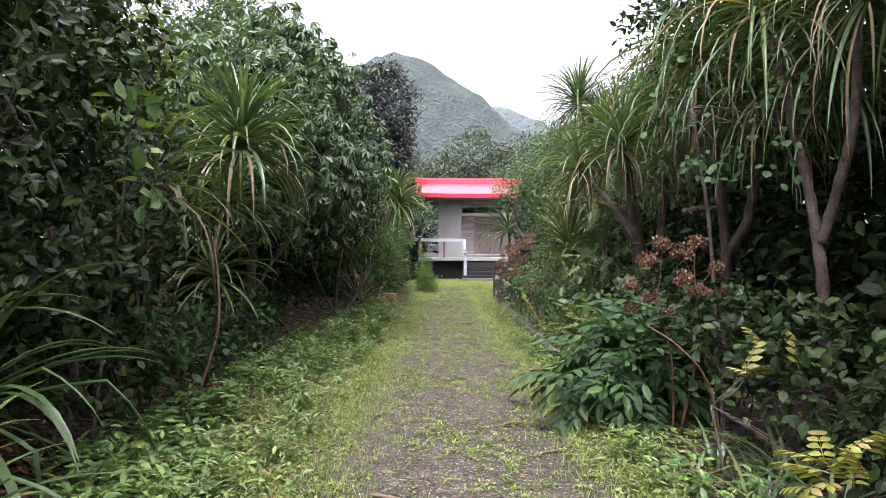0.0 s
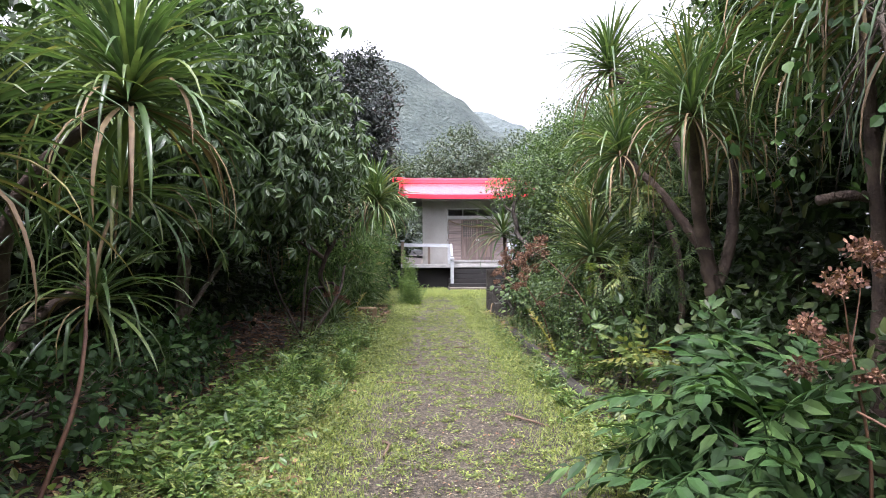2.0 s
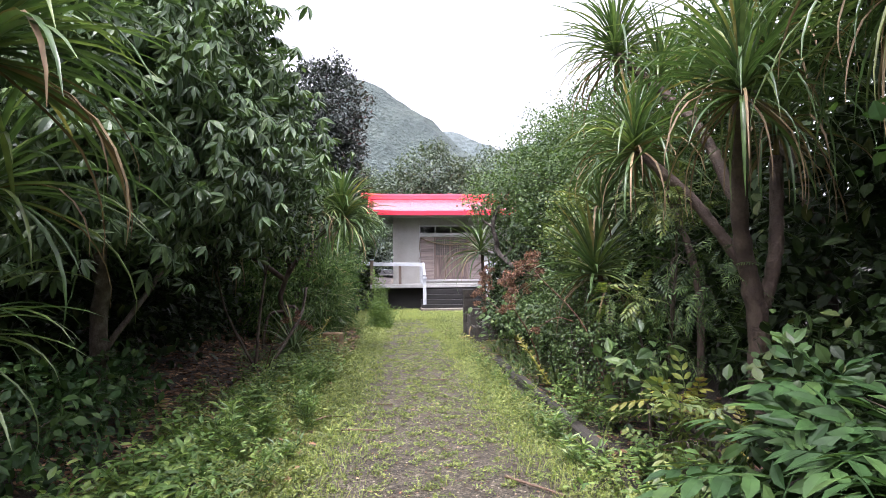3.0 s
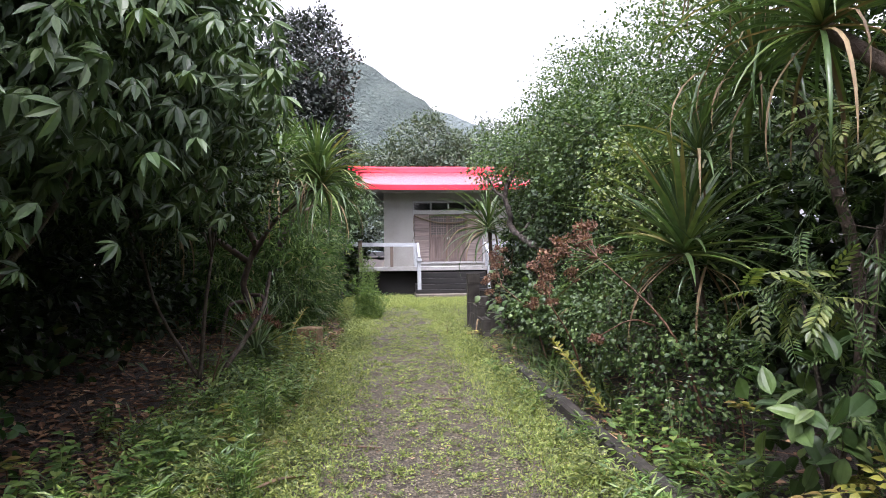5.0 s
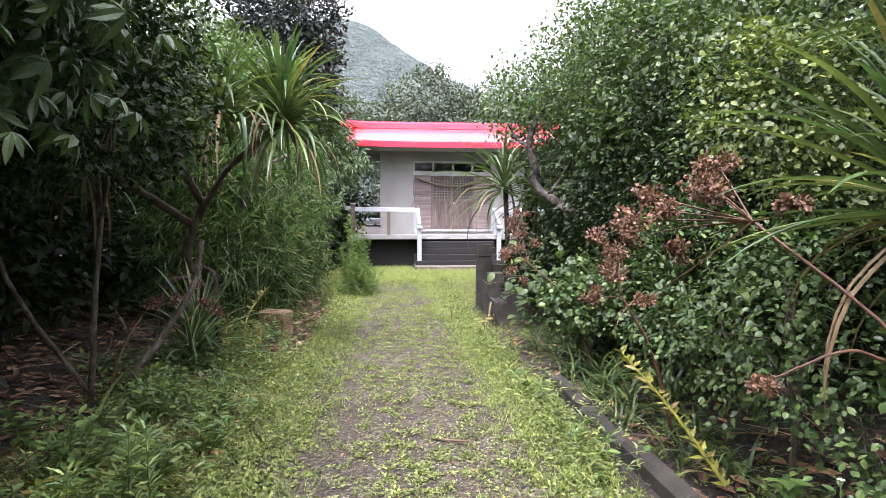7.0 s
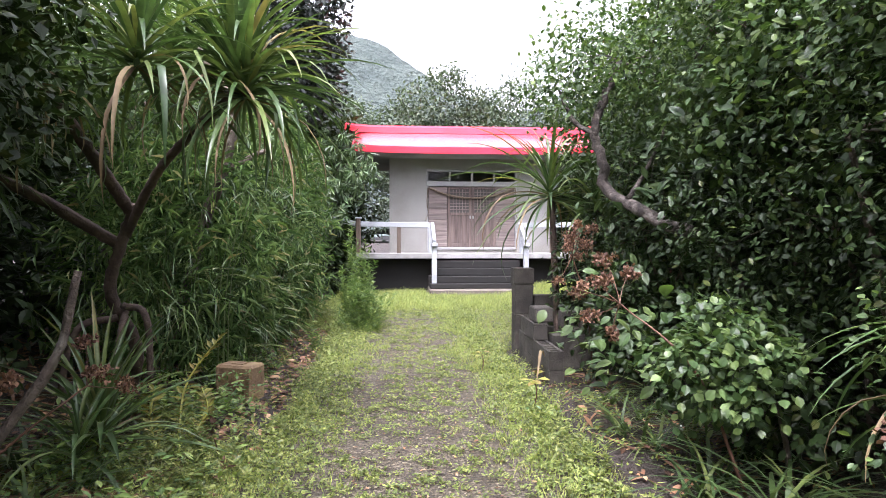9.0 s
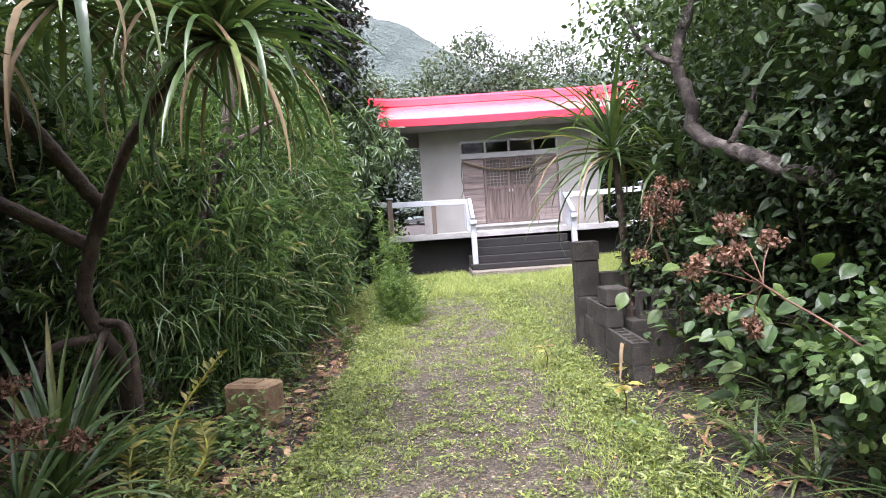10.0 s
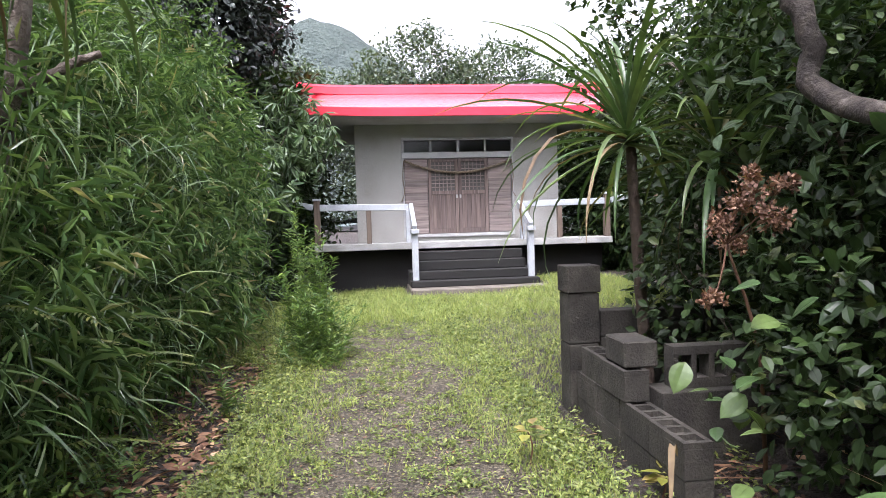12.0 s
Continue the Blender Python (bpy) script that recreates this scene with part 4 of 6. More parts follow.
leafy("climbing_shrub", (-2.6, 5.4), [([(-2.6, 5.4, 0), (-2.5, 5.2, 1.5), (-2.3, 5.1, 2.6)], 0.03, 0.015)], [(-2.45, 4.9, 2.9, 0.35, 0.4, 0.6), (-3.0, 5.2, 3.2, 0.4, 0.4, 0.5)], oval(0.34), M_SHRUB_Y, 170, 9, 0.09, 0.085, "yellow-green leafy climber over the shrubs", "shrub")
leafy("umbrella_tree", (-2.9, 9.6), [([(-3.0, 9.8, 0), (-2.9, 9.6, 1.5), (-2.8, 9.3, 2.6)], 0.09, 0.05), ([(-2.9, 9.7, 0.8), (-2.6, 10.6, 1.7), (-2.5, 11.0, 2.3)], 0.03, 0.02)],
      [(-2.9, 9.1, 3.0, 1.25, 1.5, 1.35), (-2.3, 10.9, 2.95, 1.1, 1.3, 1.05), (-3.2, 10.3, 3.6, 1.2, 1.5, 1.1), (-2.7, 10.4, 4.15, 1.1, 1.3, 0.85), (-2.6, 12.1, 3.9, 0.8, 1.0, 0.7)], palmate(), M_BROAD, 3000, 3, 0.15, 0.235, "umbrella-leaved tree with drooping palmate leaves", inside=0.12, up=1.5, hang=0.3)
leafy("broadleaf_tree", (-4.8, 13.5), [([(-4.8, 13.5, 0), (-4.7, 13.5, 2.5), (-4.6, 13.5, 4.0)], 0.16, 0.09)], [(-4.7, 13.5, 4.8, 2.0, 2.4, 2.3), (-4.2, 11.8, 4.3, 1.5, 1.6, 1.5), (-4.0, 15.5, 3.6, 1.3, 1.8, 1.6), (-3.1, 12.9, 4.4, 1.2, 1.8, 0.6)], KT, M_BROAD, 1900, 14, 0.14, 0.13, "tall broadleaf tree behind the lane shrubs")
# The dark leaf colour here paints the shade of the crown above.
leafy("fine_leaved_shrub", (-2.2, 13.3), [([(-2.3, 13.4, 0), (-2.2, 13.3, 0.9), (-2.1, 13.2, 1.5)], 0.026, 0.016), ([(-2.3, 13.4, 0.1), (-2.6, 13.0, 0.9), (-2.7, 12.8, 1.5)], 0.022, 0.014), ([(-2.1, 13.5, 0.1), (-1.7, 13.9, 0.8), (-1.6, 14.0, 1.3)], 0.03, 0.02)],
      [(-2.25, 13.3, 2.45, 0.85, 1.1, 0.85), (-2.8, 12.3, 2.6, 0.8, 0.9, 1.0), (-2.4, 13.7, 3.2, 0.8, 1.0, 0.7)], kite(0.34), M_DARKLEAF, 1500, 14, 0.09, 0.066, "dense small-leaved shrub beside the lane, crown shade put into its dark leaves", "shrub")
leafy("dusky_tree", (-2.7, 25.3), [([(-2.7, 25.3, 0), (-2.7, 25.3, 3.0), (-2.65, 25.3, 5.5)], 0.17, 0.09)], [(-2.6, 25.3, 7.0, 1.45, 1.4, 1.9), (-3.2, 25.4, 5.2, 1.5, 1.4, 1.6), (-2.2, 25.2, 5.2, 0.9, 1.0, 1.3)], oval(0.3), M_PURPLE, 2300, 12, 0.13, 0.13, "dark dusky-leaved tree standing beside the hall")
leafy("overhanging_shrub", (-2.0, 24.9), [([(-2.2, 24.9, 0), (-2.0, 25.0, 1.5), (-1.5, 25.1, 2.8)], 0.05, 0.025)], [(-1.5, 25.1, 3.1, 0.85, 0.6, 0.55), (-2.0, 24.6, 2.2, 0.8, 0.8, 0.9)], palmate(7, 0.12), M_BROAD, 210, 3, 0.13, 0.32, "leafy branch hanging beside the hall", "shrub", inside=0.1)
leafy("shore_tree", (-4.3, 20.5), [([(-4.4, 20.5, 0), (-4.2, 20.5, 2.0), (-4.0, 20.6, 3.4)], 0.12, 0.07), ([(-2.6, 18.2, 0.1), (-2.15, 17.9, 1.6), (-1.85, 17.7, 2.2), (-1.75, 17.6, 2.9), (-2.2, 18.0, 3.6)], 0.07, 0.04, 20), ([(-1.85, 17.7, 2.2), (-1.6, 17.7, 2.35), (-1.4, 17.75, 2.45)], 0.04, 0.02)], [(-3.4, 20.5, 4.0, 1.3, 2.0, 1.1), (-3.1, 22.8, 3.7, 1.35, 1.4, 1.3), (-3.6, 18.0, 3.7, 1.3, 1.6, 1.1)], kite(0.3), M_SHRUB, 1500, 14, 0.12, 0.085, "bushy tree above the bamboo grass")
leafy("tall_shrub", (3.1, 13.4), [([(3.1, 13.5, 0), (3.0, 13.5, 1.5), (2.9, 13.6, 2.4)], 0.07, 0.04), ([(3.0, 14.9, 0), (2.9, 15.0, 1.4), (2.8, 15.0, 2.4)], 0.06, 0.03)],
      [(3.0, 13.4, 3.0, 1.1, 1.5, 1.35), (2.9, 15.2, 3.3, 1.1, 1.3, 1.25), (3.3, 11.6, 3.1, 1.1, 1.2, 1.2), (2.6, 12.4, 1.9, 0.6, 0.7, 0.8)], oval(0.36), M_SHRUB, 3300, 13, 0.085, 0.046, "tall bushy green shrub wall beside the lane", "shrub")
leafy("dark_shrub", (2.8, 14.2), [([(2.9, 14.2, 0), (2.8, 14.2, 0.9), (2.6, 14.1, 1.4)], 0.045, 0.02), ([(2.7, 13.6, 0), (2.5, 13.7, 1.2), (2.3, 13.7, 2.0)], 0.03, 0.015)], [(2.65, 13.3, 1.8, 0.6, 0.8, 0.9), (2.65, 14.7, 1.7, 0.6, 0.9, 0.9)], oval(0.32), M_DARKLEAF, 1300, 11, 0.09, 0.052, "dark leafy shrub with bare inner stems", "shrub")
leafy("yellowish_shrub", (2.5, 11.8), [([(2.5, 11.8, 0), (2.4, 11.8, 1.0), (2.3, 11.8, 1.8)], 0.03, 0.02)], [(2.3, 11.8, 2.15, 0.45, 0.6, 0.45), (2.5, 11.6, 1.7, 0.4, 0.4, 0.3)], oval(0.36), M_SHRUB_Y, 300, 13, 0.055, 0.042, "yellow-green shrub with upright leaves", "shrub")
leafy("low_green_shrub", (2.1, 11.3), [([(2.1, 11.3, 0), (2.1, 11.3, 0.5)], 0.02, 0.012, 6)], [(2.05, 11.2, 0.95, 0.45, 0.65, 0.55), (2.2, 12.4, 0.9, 0.55, 0.6, 0.7), (2.15, 10.35, 0.65, 0.4, 0.4, 0.45)], oval(0.36), M_SHRUB, 620, 16, 0.06, 0.04, "low rounded green shrub behind the kerb", "shrub")
leafy("feathery_shrub", (2.2, 8.8), [([(2.2, 8.9, 0), (2.2, 8.8, 0.7), (2.2, 8.7, 1.6)], 0.02, 0.012, 8)], [(2.3, 8.6, 1.55, 0.4, 0.5, 0.45), (2.2, 8.8, 0.95, 0.33, 0.4, 0.35)], pinnate(7, 0.15, 0.2, 0.3), M_SHRUB, 70, 3, 0.1, 0.26, "dark green feathery-leaved shrub under the screw pines", "shrub", inside=0.1, up=1.0)
leafy("feathery_sprig", (2.05, 8.95), [([(2.1, 8.95, 0), (2.0, 8.85, 0.7), (1.88, 8.8, 1.22)], 0.014, 0.008, 8), ([(2.1, 8.95, 0.1), (2.25, 8.8, 1.2), (2.2, 8.6, 2.05)], 0.014, 0.008, 8)], [(1.84, 8.8, 1.26, 0.22, 0.2, 0.07), (2.2, 8.6, 2.1, 0.3, 0.25, 0.08)], pinnate(6, 0.2, 0.26, 0.3), M_SHRUB_Y, 40, 2, 0.06, 0.24, "young yellow-green feathery sprigs over the dark shrub", "shrub", inside=0.0, up=1.5)
leafy("broad_leaved_bush", (1.95, 8.6), [([(1.95, 8.6, 0), (1.9, 8.6, 0.5)], 0.014, 0.008, 6)], [(1.85, 8.6, 0.85, 0.2, 0.25, 0.25), (1.95, 8.9, 0.5, 0.25, 0.3, 0.25)], broad(0.28), M_SHRUB, 46, 4, 0.06, 0.14, "small bush with broad pointed green leaves", "bush", inside=0.1, up=1.2)
leafy("yellowing_bush", (2.05, 8.35), [([(2.05, 8.4, 0), (2.0, 8.4, 0.3)], 0.01, 0.006, 6)], [(1.98, 8.35, 0.42, 0.25, 0.2, 0.07), (2.15, 8.0, 0.3, 0.2, 0.2, 0.06)], pinnate(4, 0.26, 0.34, 0.2), M_YELLOW, 12, 2, 0.05, 0.26, "low bush with yellow compound leaves by the kerb", "bush", inside=0.0, up=2.0, hang=0.0)
leafy("compound_leaved_bush", (1.6, 5.7), [([(1.65, 5.8, 0), (1.6, 5.7, 0.4)], 0.02, 0.012, 6)], [(1.62, 5.6, 0.48, 0.48, 0.55, 0.34), (1.95, 6.4, 0.45, 0.38, 0.5, 0.36)], pinnate(4, 0.2, 0.44, 0.35), M_BUSHDK, 90, 3, 0.09, 0.4, "low bush of dark green compound leaves at the lane edge", "bush", inside=0.15, up=1.2, hang=0.25)
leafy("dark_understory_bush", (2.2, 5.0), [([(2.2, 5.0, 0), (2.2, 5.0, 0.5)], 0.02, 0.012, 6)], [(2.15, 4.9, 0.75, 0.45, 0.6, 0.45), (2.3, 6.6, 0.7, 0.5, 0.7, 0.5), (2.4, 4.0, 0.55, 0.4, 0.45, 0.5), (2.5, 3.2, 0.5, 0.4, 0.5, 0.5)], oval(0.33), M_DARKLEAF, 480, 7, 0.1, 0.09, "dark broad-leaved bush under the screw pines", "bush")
leafy("yellowing_bush", (1.65, 3.9), [([(1.75, 3.9, 0), (1.65, 3.9, 0.5)], 0.012, 0.008, 6)], [(2.0, 3.95, 0.72, 0.18, 0.15, 0.04), (1.82, 2.85, 0.42, 0.14, 0.15, 0.06)], pinnate(4, 0.3, 0.36, 0.15), M_YELLOW, 12, 2, 0.05, 0.2, "small bush with fading yellow leaves", "bush", inside=0.0, up=2.0, hang=0.0)
leafy("yellowing_bush", (1.75, 7.5), [([(1.8, 7.5, 0), (1.75, 7.5, 0.3)], 0.012, 0.008, 6)], [(1.75, 7.5, 0.45, 0.3, 0.3, 0.15)], pinnate(4, 0.24, 0.3, 0.3), M_SHRUB_Y, 22, 2, 0.06, 0.3, "small yellowing bush beside the lane", "bush", inside=0.0, up=1.2)
leafy("crooked_tree", (2.8, 15.4), [([(2.85, 15.3, 0), (2.8, 15.35, 0.8), (2.55, 15.45, 1.38), (2.15, 15.85, 1.66), (1.98, 16.45, 1.92), (1.95, 16.5, 2.2), (1.9, 16.55, 2.5), (2.0, 16.6, 2.8), (2.2, 16.7, 3.2)], 0.066, 0.036, 46, 9, 0.1), ([(1.91, 16.52, 2.45), (1.72, 16.65, 2.6), (1.6, 16.8, 2.95)], 0.03, 0.012, 14, 7, 0.1), ([(2.05, 16.1, 1.82), (2.3, 16.3, 2.1), (2.6, 16.5, 2.6)], 0.022, 0.012)],
      [(2.4, 16.5, 3.3, 0.9, 1.0, 0.6), (1.95, 17.2, 3.2, 0.6, 0.8, 0.45), (1.75, 16.8, 2.75, 0.22, 0.3, 0.25), (2.5, 16.6, 2.2, 0.35, 0.45, 0.35), (2.7, 15.3, 3.2, 0.8, 0.9, 0.7), (2.9, 17.6, 3.0, 0.8, 1.0, 0.6), (2.7, 14.2, 2.9, 0.6, 0.8, 0.6)], oval(0.34), M_SHRUB, 1050, 10, 0.1, 0.06, "crooked tree with pale mottled bark leaning over the lane", bark=M_MOTTLED)
leafy("dark_shrub", (2.75, 16.9), [([(2.8, 16.9, 0), (2.75, 16.9, 0.9)], 0.04, 0.02)], [(2.75, 16.7, 1.3, 0.65, 0.9, 0.95), (3.0, 18.2, 1.5, 0.9, 1.0, 1.3), (2.9, 15.3, 1.2, 0.6, 0.7, 0.9)], oval(0.27), M_DARKLEAF, 1300, 11, 0.085, 0.075, "dark glossy shrub behind the block wall", "shrub")
leafy("lane_side_tree", (3.6, 20.5), [([(3.7, 20.3, 0), (3.6, 20.5, 1.8), (3.5, 20.6, 2.8)], 0.1, 0.06)], [(3.5, 20.4, 3.3, 1.0, 1.4, 1.3), (4.2, 19.0, 2.6, 1.2, 1.4, 1.5), (5.2, 22.5, 2.6, 1.2, 1.6, 1.8)], kite(0.32), M_DARKLEAF, 1000, 12, 0.12, 0.1, "dark leafy tree in front of the hall corner")

leafy("climbing_vine", (2.3, 5.2), [([(2.3, 5.3, 0), (2.2, 5.2, 1.5), (2.0, 5.1, 2.6)], 0.02, 0.012)], [(2.0, 5.1, 2.6, 0.3, 0.4, 0.6), (2.5, 4.6, 2.3, 0.35, 0.4, 0.5), (1.95, 5.6, 2.0, 0.2, 0.3, 0.4)], oval(0.42), M_BUSHDK, 50, 7, 0.08, 0.07, "leafy vine climbing among the screw pine blades", "vine")
leafy("dark_understory_bush", (2.3, 17.6), [([(2.3, 17.6, 0), (2.3, 17.6, 0.5)], 0.02, 0.012, 6)], [(2.25, 17.95, 0.9, 0.35, 0.35, 0.6), (2.2, 16.6, 0.7, 0.4, 0.5, 0.6), (2.5, 15.6, 0.6, 0.4, 0.6, 0.5), (2.5, 14.4, 0.6, 0.4, 0.6, 0.5)], oval(0.3), M_DARKLEAF, 560, 9, 0.08, 0.08, "dark broad-leaved bush behind the block wall", "bush")
leafy("verge_bush", (-2.6, 5.6), [([(-2.7, 5.6, 0), (-2.6, 5.6, 0.5)], 0.02, 0.012, 6)], [(-2.45, 5.2, 0.55, 0.35, 0.5, 0.4), (-2.7, 6.6, 0.5, 0.4, 0.6, 0.4), (-2.7, 8.2, 0.5, 0.4, 0.7, 0.4), (-2.9, 9.6, 0.4, 0.4, 0.7, 0.35)], oval(0.3), M_BUSHDK, 330, 8, 0.09, 0.1, "low dark green bush on the shaded verge", "bush")

leafy("overhanging_tree", (4.2, 4.6), [([(4.3, 4.6, 0), (4.1, 4.6, 2.2), (3.6, 4.7, 3.9)], 0.12, 0.06)], [(3.3, 3.2, 4.2, 1.1, 1.6, 0.7), (3.0, 5.6, 4.4, 1.1, 1.5, 0.65), (3.4, 7.6, 4.2, 1.0, 1.3, 0.7), (2.6, 2.4, 3.9, 0.7, 0.9, 0.5)], oval(0.3), M_DARKLEAF, 1100, 12, 0.11, 0.1, "dark evergreen tree arching over the screw pines", inside=0.35)

leafy("overhanging_tree", (4.4, 17.2), [([(4.5, 17.2, 0), (4.3, 17.2, 2.0), (3.6, 17.0, 3.6)], 0.11, 0.06)], [(3.6, 16.3, 3.9, 1.1, 1.4, 0.55), (3.6, 18.6, 3.7, 1.0, 1.3, 0.6)], oval(0.3), M_SHRUB, 900, 12, 0.11, 0.075, "leafy evergreen tree arching over the block wall", inside=0.35)
leafy("overhanging_tree", (4.4, 9.8), [([(4.5, 9.8, 0), (4.2, 9.8, 2.2), (3.5, 9.8, 3.7)], 0.11, 0.06)], [(3.7, 9.5, 4.0, 0.9, 1.5, 0.55), (3.7, 11.4, 4.1, 0.8, 1.1, 0.5)], oval(0.3), M_SHRUB, 620, 12, 0.11, 0.08, "leafy tree arching over the young screw pine", inside=0.35)


leafy("broad_leaved_climber", (3.0, 14.2), [([(3.0, 14.2, 0), (2.9, 14.2, 1.4), (2.6, 14.3, 2.5)], 0.02, 0.01)], [(2.6, 14.4, 2.45, 0.5, 0.8, 0.75), (2.75, 13.5, 2.9, 0.5, 0.7, 0.5), (2.45, 15.0, 2.3, 0.35, 0.5, 0.5)], broad(0.42), M_SHRUB, 330, 6, 0.1, 0.085, "broad-leaved climber hanging over the dark shrubs", "climber")
leafy("low_green_shrub", (2.3, 14.1), [([(2.3, 14.1, 0), (2.2, 14.1, 0.5)], 0.02, 0.012, 6)], [(1.98, 14.25, 0.72, 0.36, 0.45, 0.34)], oval(0.42), M_SHRUB, 200, 10, 0.06, 0.06, "low fresh green bush beside the lane", "shrub")


leafy("glossy_leaved_shrub", (2.9, 17.0), [([(2.9, 17.0, 0), (2.7, 17.0, 1.0), (2.5, 17.0, 1.8)], 0.025, 0.012), ([(2.8, 16.6, 0.2), (2.7, 16.4, 1.0), (2.5, 16.2, 1.6)], 0.02, 0.01)], [(2.5, 17.0, 1.85, 0.4, 0.6, 0.5), (2.45, 16.2, 1.45, 0.35, 0.5, 0.45), (2.7, 17.8, 2.3, 0.5, 0.6, 0.5), (2.5, 15.6, 2.3, 0.35, 0.5, 0.4), (2.4, 15.75, 1.75, 0.28, 0.3, 0.22)], broad(0.24, 0.05, 0.25), M_BROAD, 260, 5, 0.1, 0.125, "shrub with long glossy leaves behind the block wall", "shrub", inside=0.15)


def bamboo_bank():
    """Bank of dwarf bamboo: thin canes and pointed leaves in fans."""
    t = thing("dwarf_bamboo", (-2.3, 19.5, 0.1), "dense bank of dwarf bamboo grass beside the lane", "bamboo")
    canes = []
    for i in range(150):
        y = rng.uniform(16.8, 23.2)
        x = rng.uniform(-3.2, -1.5)
        h = rng.uniform(0.8, 2.9)
        canes.append(limb([(x, y, 0), (x + 0.05, y, h * 0.6), (x + 0.3 + rng.normal(scale=0.1), y + rng.normal(scale=0.15), h)], 0.006, 0.003, 7, 4, 0))
    v, f = merged(canes)
    tagged(part_arrays("cane", v, f, M_GREENSTEM, t), kind="stuff")
    blobs = [(-2.45, 17.6, 1.2, 1.1, 1.0, 1.35), (-2.5, 19.4, 1.4, 1.2, 1.4, 1.75), (-2.45, 21.3, 1.6, 1.15, 1.4, 1.95), (-2.5, 22.9, 2.2, 1.1, 1.2, 1.9), (-2.2, 18.4, 0.6, 0.7, 1.0, 0.55), (-2.2, 20.2, 0.7, 0.8, 1.2, 0.6)]
    P, D, N, S = clumped(blobs, 5400, 8, 0.08, 0.175, up=1.0, hang=0.45, inside=0.15)
    v, f = scatter(kite(0.078, 0.03, 0.25), P, D, N, S)
    tagged(part_arrays("foliage", v, f, M_BAMBOO, t), kind="stuff")
    low = [(-2.25, 17.2, 0.7, 0.75, 0.8, 0.75), (-2.3, 18.6, 0.9, 0.95, 1.0, 0.95), (-2.4, 20.0, 0.9, 1.0, 1.0, 1.0), (-2.4, 21.5, 1.0, 1.05, 1.0, 1.1), (-2.2, 19.0, 2.2, 0.8, 1.6, 0.8)]
    P, D, N, S = clumped(low, 900, 6, 0.06, 0.42, up=1.0, hang=-0.35, inside=0.1)
    v, f = scatter(blade_strip(0.014, 5, 0.85), P, D, N, S)
    tagged(part_arrays("arching_foliage", v, f, M_BAMBOO, t), kind="stuff")
    for k in range(26):
        y = rng.uniform(16.9, 21.5)
        p = np.array([[-1.75 + rng.normal(scale=0.15), y, rng.uniform(0.3, 1.2)]])
        v, f = scatter(pinnate(12, 0.12, 0.2, 0.55), p, np.array([[0.8, rng.normal(scale=0.5), 0.35]]), np.array([[0.0, 0, 1]]), 0.45)
        part_arrays("fern_frond", v, f, M_SHRUB_Y, t, "light green fern frond")


bamboo_bank()


def strap_tufts(name, spots, length, mat, label, group, width=0.02, count=26, category="plant"):
    for x, y, k in spots:
        z = ground_z(x, y)
        t = thing(name, (x, y, z), label, category, group)
        n = int(count * k)
        az = rng.uniform(0, 2 * np.pi, n)
        el = rng.uniform(0.5, 1.35, n)
        d = np.stack([np.cos(az) * np.cos(el), np.sin(az) * np.cos(el), np.sin(el)], 1)
        p = np.array([x, y, z]) + np.stack([rng.normal(scale=0.04, size=n), rng.normal(scale=0.04, size=n), np.zeros(n)], 1)
        nn = np.tile([0.0, 0, 1.0], (n, 1)) + ball(n) * 0.1
        v, f = scatter(blade_strip(width, 6, 0.75), p, d, nn, length * k * rng.uniform(0.6, 1.2, n))
        part_arrays("leaf_tuft", v, f, mat, t)


strap_tufts("strap_leaved_plant", [(1.75, 3.6, 1.1), (2.1, 3.9, 1.2), (1.95, 3.1, 1.2), (1.6, 3.1, 1.0), (1.55, 4.2, 0.8), (1.85, 4.3, 0.9), (2.2, 12.9, 1.2), (2.35, 13.4, 1.2), (2.3, 14.6, 1.2), (1.9, 16.1, 0.9), (1.95, 10.0, 0.8), (1.85, 9.4, 0.9), (1.95, 14.3, 1.0), (1.8, 14.9, 0.9), (2.15, 13.8, 1.1), (2.0, 15.6, 0.8), (1.75, 13.3, 0.7), (1.72, 12.6, 0.7), (1.8, 11.9, 0.7), (1.7, 15.2, 0.9), (1.9, 13.0, 1.1), (1.95, 13.7, 1.2), (1.75, 14.1, 0.9), (2.15, 15.1, 1.0), (2.05, 12.2, 1.0), (1.95, 11.6, 0.9), (2.3, 16.0, 1.0)],
            0.55, M_STRAP, "clump of arching strap leaves on the verge", "strap plants")
strap_tufts("strap_leaved_plant", [(-2.2, 11.2, 0.9), (-1.9, 12.0, 0.8), (-2.3, 14.7, 1.2), (-1.75, 14.4, 0.8), (-1.8, 16.9, 1.0), (-1.6, 17.5, 0.9), (-1.7, 18.3, 0.9), (-2.1, 4.3, 1.0), (-2.0, 3.6, 1.0), (-1.9, 5.6, 0.8), (-2.0, 13.4, 0.9), (-1.55, 13.9, 0.6), (-2.6, 14.2, 1.1), (-1.7, 13.0, 1.0), (-1.95, 12.6, 1.1), (-1.75, 15.3, 1.0), (-2.1, 15.6, 1.1), (-1.85, 14.0, 1.0), (-1.65, 16.1, 0.8), (-1.75, 7.4, 0.7), (-1.85, 8.9, 0.8), (-2.1, 10.0, 0.8)],
            0.5, M_STRAP, "clump of arching strap leaves on the verge", "strap plants")


